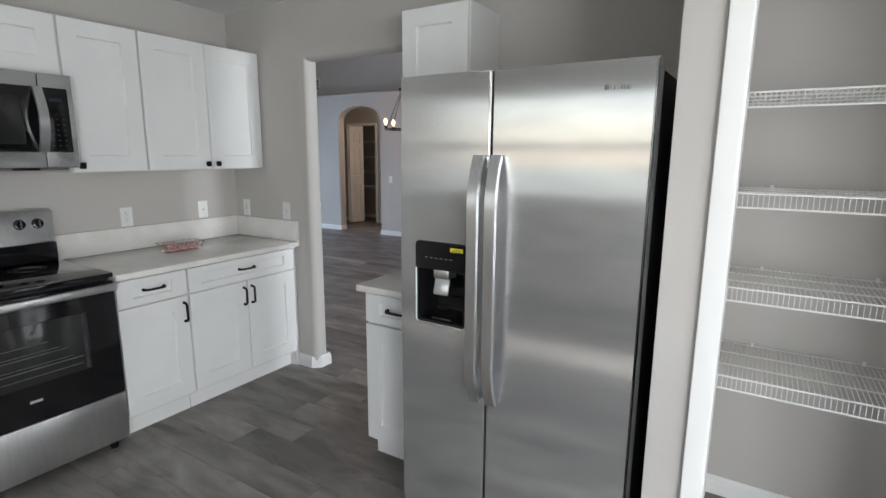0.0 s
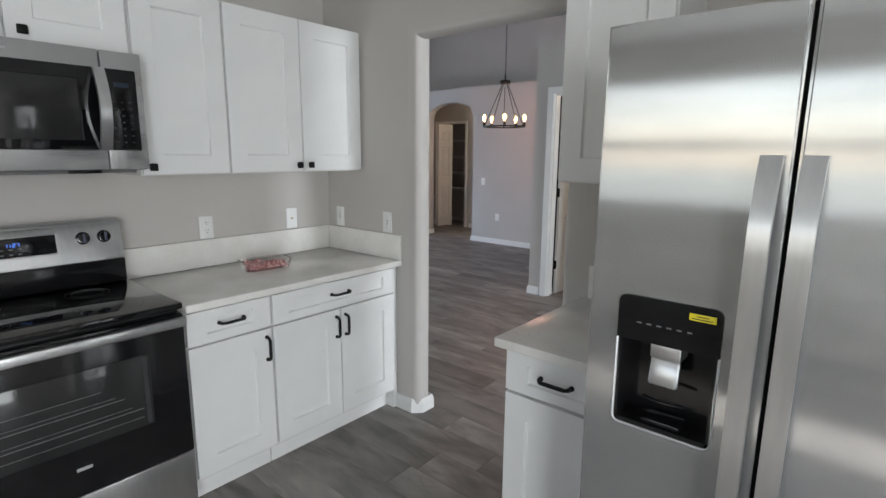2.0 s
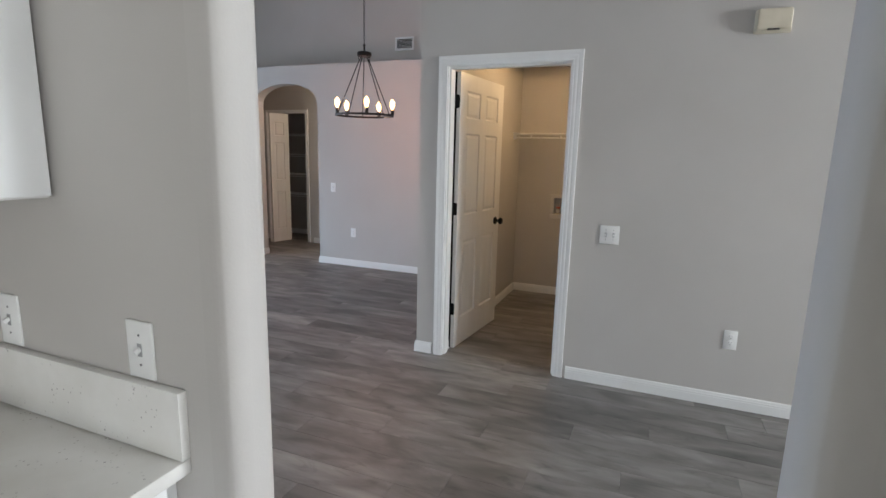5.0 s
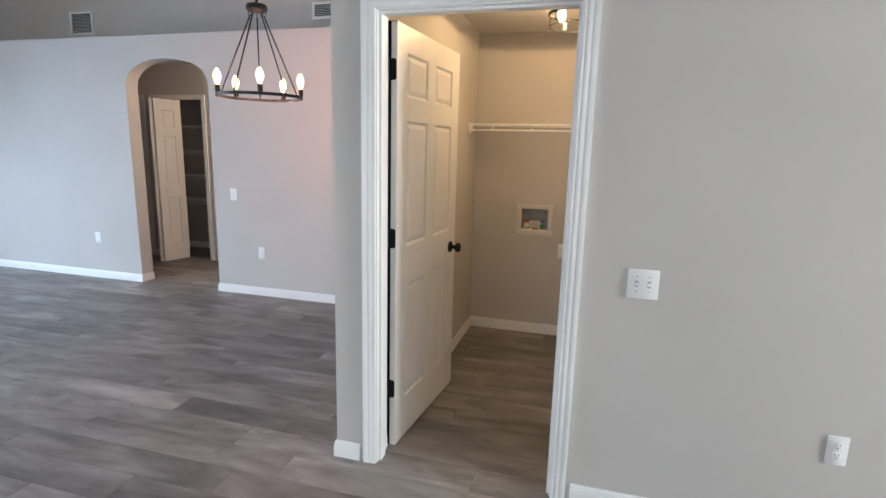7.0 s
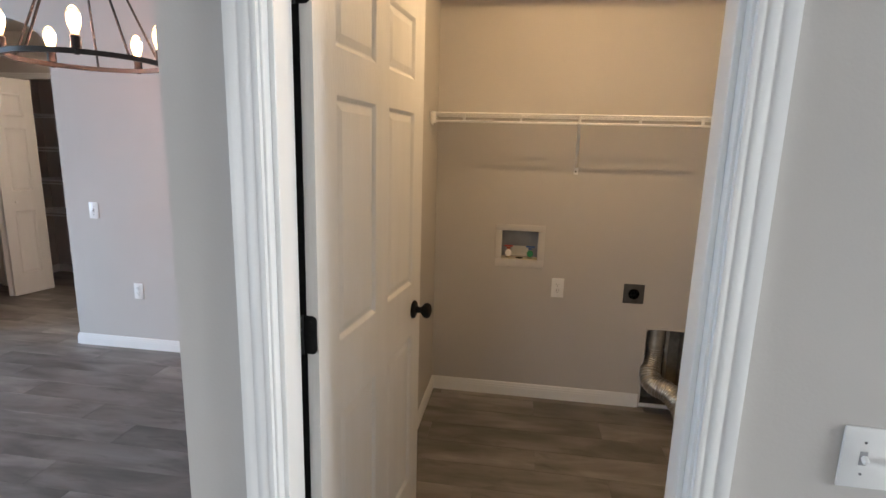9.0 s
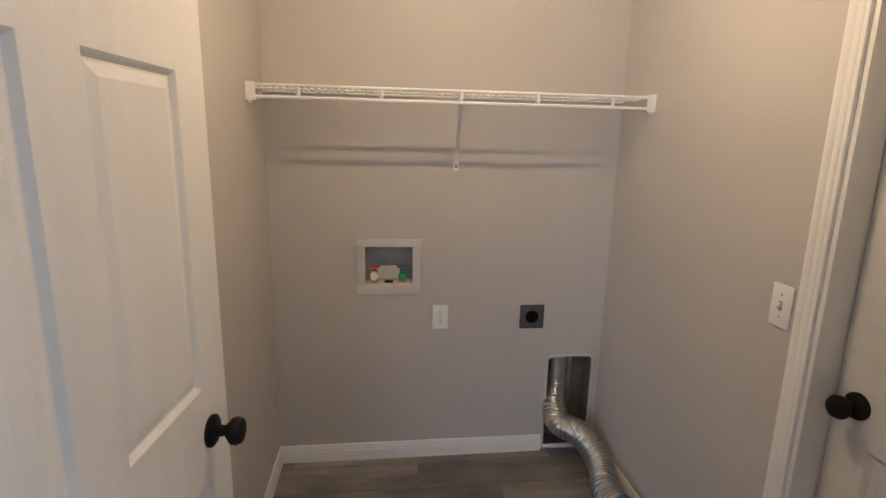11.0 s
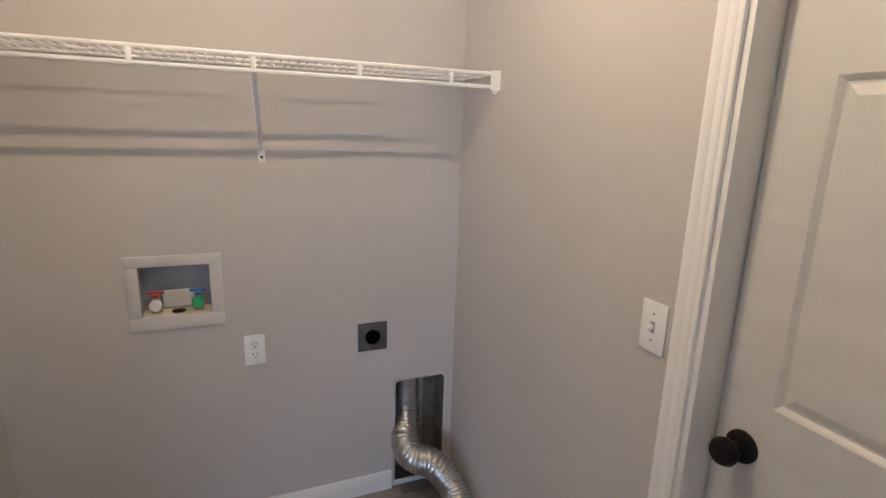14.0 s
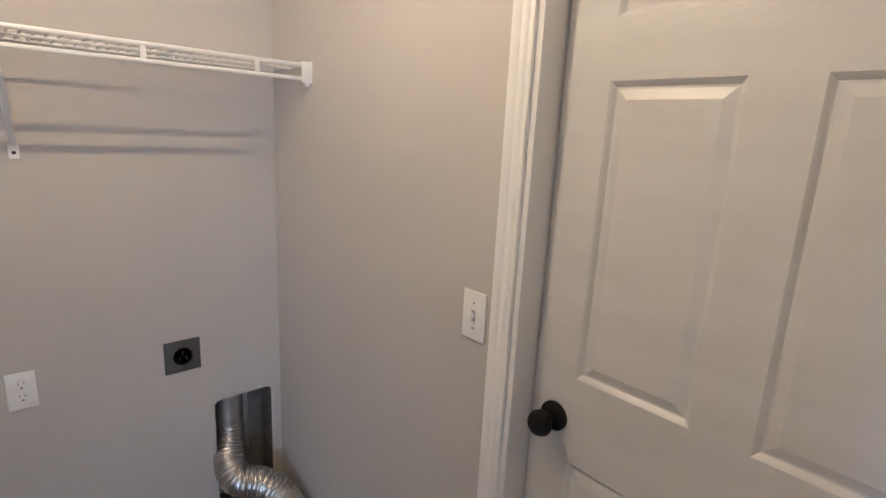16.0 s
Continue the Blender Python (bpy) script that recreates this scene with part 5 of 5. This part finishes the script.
hs = thing("dryer_hose", pose(0, 0, 0), "silver corrugated foil dryer hose lying on the floor", "dryer hose")
knots = [(-1.644, 8.108, 0.385), (-1.646, 8.10, 0.31), (-1.672, 8.05, 0.245), (-1.664, 7.985, 0.190), (-1.590, 7.925, 0.168), (-1.538, 7.855, 0.115), (-1.533, 7.75, 0.066), (-1.568, 7.64, 0.063), (-1.560, 7.55, 0.063), (-1.535, 7.49, 0.064)]
path = bez(knots, 22)
# dome for the added hall lamp; its form and place are assumed
hl = thing("unseen_hall_lamp", pose(-5.05, 8.88, 2.44), "small lit dome lamp added out of view on the hall ceiling", "ceiling lamp")
part("base", lt([(0.10, 0.0), (0.10, -0.02), (0.085, -0.025)], 24), PLATE, hl)
part("dome", lt([(0.085, -0.024), (0.075, -0.045), (0.045, -0.062), (0.01, -0.068)], 24), LBULB, hl, "glowing glass dome").visible_shadow = False
rad = []
for k in range(len(path)):
    u = min(1.0, max(0.0, (k - 16) / 40))
    rad.append(0.045 + 0.0135 * u * u * (3 - 2 * u) + (0.0012 if k % 4 in (1, 2) else -0.0012))
part("hose", tb(path, rad, 24), ALU, hs)
# spring wire: bright rings along the hose
ring = bpy.data.meshes.new("wire_ring")
bm = tb([(math.cos(2 * math.pi * j / 28), math.sin(2 * math.pi * j / 28), 0) for j in range(29)], 0.030, 5)
bm.to_mesh(ring)
bm.free()
ring.materials.append(STEELV)
ring.shade_smooth()
walked, last = 0.0, path[0]
rnd = random.Random(21)
for k in range(1, len(path) - 3):
    walked += (path[k] - last).length
    last = path[k]
    if walked > 0.0155:
        walked = 0.0
        d = (path[k + 1] - path[k - 1]).normalized()
        tilt = d + Vector((rnd.uniform(-0.09, 0.09), rnd.uniform(-0.09, 0.09), rnd.uniform(-0.06, 0.06)))
        ob = new("wire_coil", ring)
        ob.parent = hs
        r = rad[k] + 0.0022
        ob.matrix_basis = Matrix.Translation(path[k]) @ tilt.to_track_quat("Z", "Y").to_matrix().to_4x4() @ Matrix.Diagonal((r, r, r, 1))
end, prev = path[-1], path[-4]
d = (end - prev).normalized()
part("end_cap", tb([end - d * 0.004, end + d * 0.012], 0.062, 24), PAPER, hs, "white paper cap on the hose end")
part("tape_band", tb([end - d * 0.055, end - d * 0.02, end + d * 0.003], 0.0636, 24, 1, False), TAPE, hs, "blue painter's tape band")
tp = part("tape_strip", bx(-0.013, 0.013, -0.0015, 0, -0.055, 0.062, 0.0005), TAPE, hs, "blue painter's tape strip across the cap")
tp.matrix_basis = Matrix.Translation(end + d * 0.0145) @ pose(0, 0, 0, 0, 24, -14)

# ceiling lamp in the laundry
cl = thing("ceiling_lamp", pose(LAMP.x, LAMP.y, HL), "clear glass ceiling lamp with black metal bands, lit", "ceiling lamp")
# unseen lamp top, made a wide drum so that less light reaches the ceiling
part("canopy", lt([(0.128, 0.0), (0.130, -0.004), (0.130, -0.050), (0.126, -0.054)], 36), BLACK, cl, "shallow black metal drum, size assumed, that keeps light off the ceiling")
for r0, z0 in ((0.137, -0.057), (0.137, -0.125)):
    part("band", tb([(r0 * math.cos(2 * math.pi * k / 40), r0 * math.sin(2 * math.pi * k / 40), z0) for k in range(41)], 0.0055, 6, 1.6), BLACK, cl, "thin black metal band")
for k in range(3):
    a = radians(20 + 120 * k)
    part("strut", tb([(0.12 * math.cos(a), 0.12 * math.sin(a), -0.050), (0.137 * math.cos(a), 0.137 * math.sin(a), -0.057), (0.139 * math.cos(a), 0.139 * math.sin(a), -0.125)], 0.004, 6), BLACK, cl)
bm = bmesh.new()
ring = [[bm.verts.new((rr * math.cos(2 * math.pi * k / 36), rr * math.sin(2 * math.pi * k / 36), z)) for k in range(36)] for rr, z in ((0.134, -0.055), (0.134, -0.192), (0.1315, -0.192), (0.1315, -0.055))]
for j in range(4):
    for k in range(36):
        bm.faces.new((ring[j][k], ring[j][(k + 1) % 36], ring[(j + 1) % 4][(k + 1) % 36], ring[(j + 1) % 4][k]))
bmesh.ops.recalc_face_normals(bm, faces=bm.faces)
gl = part("glass_shade", bm, CLEAR, cl, "clear glass cylinder shade")
gl.visible_shadow = False
part("glass_rim", tb([(0.133 * math.cos(2 * math.pi * k / 40), 0.133 * math.sin(2 * math.pi * k / 40), -0.193) for k in range(41)], 0.0028, 6), CLEAR, cl, "clear glass rim").visible_shadow = False
for s in (-1, 1):
    part("socket", lt([(0.014, -0.052), (0.014, -0.078)], 14, (0.065 * s, 0, 0)), BLACK, cl)
    b = part("bulb", lt([(0.010, -0.078), (0.017, -0.094), (0.022, -0.118), (0.020, -0.145), (0.008, -0.166)], 16, (0.065 * s, 0, 0)), LBULB, cl, "lit clear bulb")
    b.visible_shadow = False

# chandelier in the dining area
cd = thing("chandelier", pose(*CHAND), "black iron ring chandelier with five lit filament bulbs", "chandelier")
part("ring", tb([(CR * math.cos(2 * math.pi * k / 64), CR * math.sin(2 * math.pi * k / 64), 0) for k in range(65)], 0.011, 4, 1.15, False), BRONZE, cd, "thin black iron ring")
part("hub", lt([(0.03, 0.575), (0.062, 0.565), (0.066, 0.555), (0.066, 0.535), (0.058, 0.528)], 28), BRONZE, cd)
part("hub_stem", lt([(0.009, 0.57), (0.009, 0.62), (0.014, 0.625), (0.006, 0.64)], 12), BRONZE, cd)
for k in range(5):
    a = radians(-55 + 72 * k + 36)
    ca, sa = math.cos(a), math.sin(a)
    part("rod", tb([(0.046 * ca, 0.046 * sa, 0.50), ((CR - 0.002) * ca, (CR - 0.002) * sa, 0.004)], 0.0048, 8), BRONZE, cd)
    part("hook", tb([(0.046 * ca + 0.010 * math.cos(2 * math.pi * j / 12) * ca, 0.046 * sa + 0.010 * math.cos(2 * math.pi * j / 12) * sa, 0.515 + 0.013 * math.sin(2 * math.pi * j / 12)) for j in range(13)], 0.003, 6), BRONZE, cd)
    a = radians(-55 + 72 * k)
    px, py = CR * math.cos(a), CR * math.sin(a)
    part("socket", lt([(0.008, -0.012), (0.010, 0.008), (0.0165, 0.010), (0.0165, 0.050), (0.013, 0.054)], 18, (px, py, 0)), BRONZE, cd)
    b = part("bulb", lt([(0.010, 0.052), (0.012, 0.062), (0.020, 0.088), (0.024, 0.108), (0.0225, 0.128), (0.012, 0.146), (0.003, 0.152)], 20, (px, py, 0)), CLEAR, cd, "clear glass bulb")
    b.visible_shadow = False
    fl = part("filament", lt([(0.004, 0.058), (0.009, 0.070), (0.0155, 0.098), (0.0145, 0.118), (0.006, 0.134)], 14, (px, py, 0)), BULB, b, "glowing warm filament")
    fl.visible_shadow = False
ln = 0.036
zc = 0.64
k = 0
while CHAND.z + zc < H2 - 0.02:
    pts = []
    for j in range(13):
        t = 2 * math.pi * j / 12
        u, wz = 0.0085 * math.cos(t), 0.021 * math.sin(t)
        pts.append((u, 0, zc + 0.018 + wz) if k % 2 else (0, u, zc + 0.018 + wz))
    part("chain_link", tb(pts, 0.0024, 5, 1, False), BRONZE, cd)
    zc += ln
    k += 1
part("ceiling_canopy", lt([(0.02, H2 - CHAND.z - 0.03), (0.062, H2 - CHAND.z - 0.02), (0.065, H2 - CHAND.z)], 24), BRONZE, cd)

# ---- candy tray on the worktop ----
ty = 2.675
tr = thing("candy_tray", pose(-2.765, ty, 0.8825, 0, 0, 90 - 8), "clear plastic box half full of pink candies on the worktop", "plastic box")
bm = bmesh.new()
W2, D2, HT = 0.118, 0.066, 0.048
lo = [(-W2 + 0.012, -D2 + 0.01), (W2 - 0.012, -D2 + 0.01), (W2 - 0.012, D2 - 0.01), (-W2 + 0.012, D2 - 0.01)]
hi = [(-W2, -D2), (W2, -D2), (W2, D2), (-W2, D2)]
va = [bm.verts.new((x, y, 0.001)) for x, y in lo]
vb = [bm.verts.new((x, y, HT)) for x, y in hi]
bm.faces.new(va)
for k in range(4):
    bm.faces.new((va[k], va[(k + 1) % 4], vb[(k + 1) % 4], vb[k]))
bmesh.ops.bevel(bm, geom=[e for e in bm.edges if abs(e.verts[0].co.z - e.verts[1].co.z) > 0.02], offset=0.01, segments=3, affect="EDGES")
bmesh.ops.solidify(bm, geom=list(bm.faces), thickness=0.0012)
sh = part("tray", bm, CLEARP, tr, "clear plastic tray")
sh.visible_shadow = False
rimp = [(-W2, -D2, HT), (W2, -D2, HT), (W2, D2, HT), (-W2, D2, HT), (-W2, -D2, HT)]
part("tray_rim", tb(rimp, 0.0026, 6, 1, False), CLEARP, tr, "clear plastic rolled rim").visible_shadow = False
bm = bmesh.new()
rnd = random.Random(4)
for k in range(130):
    x, y = rnd.uniform(-W2 + 0.022, W2 - 0.022), rnd.uniform(-D2 + 0.02, D2 - 0.02)
    z = 0.010 + rnd.random() ** 2 * (0.020 + 0.012 * (x < 0.0))
    mm = Matrix.Translation((x, y, z)) @ Euler((rnd.random() * 3, rnd.random() * 3, rnd.random() * 3)).to_matrix().to_4x4() @ Matrix.Diagonal((0.0105, 0.0085, 0.0065, 1))
    bmesh.ops.create_icosphere(bm, subdivisions=1, radius=1, matrix=mm)
cn = tagged(link("candies", bm, PINK, None, "", True), "pink and white wrapped candies in a clear box", "candy", "", "stuff")
cn.matrix_world = pose(-2.765, ty, 0.8835, 0, 0, 90 - 8)

# ---- floor planks ----
# rows along x; the planks walked past are pieces of their own, the far ones one mesh
PW, PL, GAP = 0.1755, 1.22, 0.0013
fl = bpy.data.objects["floor"]


def plank_mesh(w):
    bm = bmesh.new()
    z = -0.0105
    prof = [(0, z), (0, -0.0009), (0.0009, 0.0), (PW - GAP - 0.0009, 0.0), (PW - GAP, -0.0009), (PW - GAP, z)]
    a = [bm.verts.new((0, y, zz)) for y, zz in prof]
    b = [bm.verts.new((0.0009, y, zz)) for y, zz in prof[1:-1]]
    c = [bm.verts.new((w - GAP - 0.0009, y, zz)) for y, zz in prof[1:-1]]
    e = [bm.verts.new((w - GAP, y, zz)) for y, zz in prof]
    for v in a[1:-1] + e[1:-1]:
        v.co.z = min(v.co.z, -0.0009)
    for p, q in ((b, c),):
        for k in range(3):
            bm.faces.new((p[k], p[k + 1], q[k + 1], q[k]))
    for p, q in ((a, b), (e, c)):
        for k in range(3):
            bm.faces.new((p[k + 1], p[k + 2], q[k + 1], q[k]))
    for s0, s1 in ((0, 1), (5, 4)):
        k = 0 if s0 == 0 else 3
        bm.faces.new((a[s0], a[s1], b[k], c[k], e[s1], e[s0]))
    bm.faces.new(a)
    bm.faces.new(e)
    bmesh.ops.recalc_face_normals(bm, faces=bm.faces)
    me = bpy.data.meshes.new("plank")
    bm.to_mesh(me)
    bm.free()
    me.materials.append(PLANK)
    return me


shared = plank_mesh(PL)
verts, faces = [], []
rnd = random.Random(11)
count = 0
# rows whose end joints can be seen, counted from the one that begins at y = 4.488
JOINT = {-13: -1.323, -12: -1.976, -11: -1.714, -9: -1.925, -1: -2.58, 0: -2.363, 1: -2.042, 2: -1.637, 3: -2.349, 4: -1.908, 5: -1.521, 6: -2.348}
row = -37
y = 4.488 + PW * row
while y < 10.1:
    shift = (row * 0.437 + rnd.uniform(-0.12, 0.12)) % PL
    if row in JOINT:
        shift = (-10.0 - JOINT[row]) % PL
    x = -10.0 - shift
    while x < 3.6:
        pl = min(PL, 3.6 - x)
        xa = max(x, -10.0)
        near = -6.6 < x < -0.6 and 1.7 < y < 8.0 and not (x < -4.2 and y < 3.6) and not (y > 6.0 and -1.45 < x)
        if near and count < 300:
            ob = new("plank", shared)
            ob.parent = fl
            ob.location = (x, y, 0)
            count += 1
        elif not (y > 8.3 and x > -4.0):
            n = len(verts)
            verts += [(i, y + j, k) for k in (-0.0105, 0.0) for i, j in ((xa, 0), (x + pl - GAP, 0), (x + pl - GAP, PW - GAP), (xa, PW - GAP))]
            faces += [[n + i for i in q] for q in ((4, 5, 6, 7), (0, 1, 5, 4), (1, 2, 6, 5), (2, 3, 7, 6), (3, 0, 4, 7))]
        x += PL
    y += PW
    row += 1
me = bpy.data.meshes.new("far_planks")
me.from_pydata(verts, [], faces)
me.materials.append(PLANK)
fp = new("far_planks", me)
fp.parent = fl
fp["kind"] = "stuff"
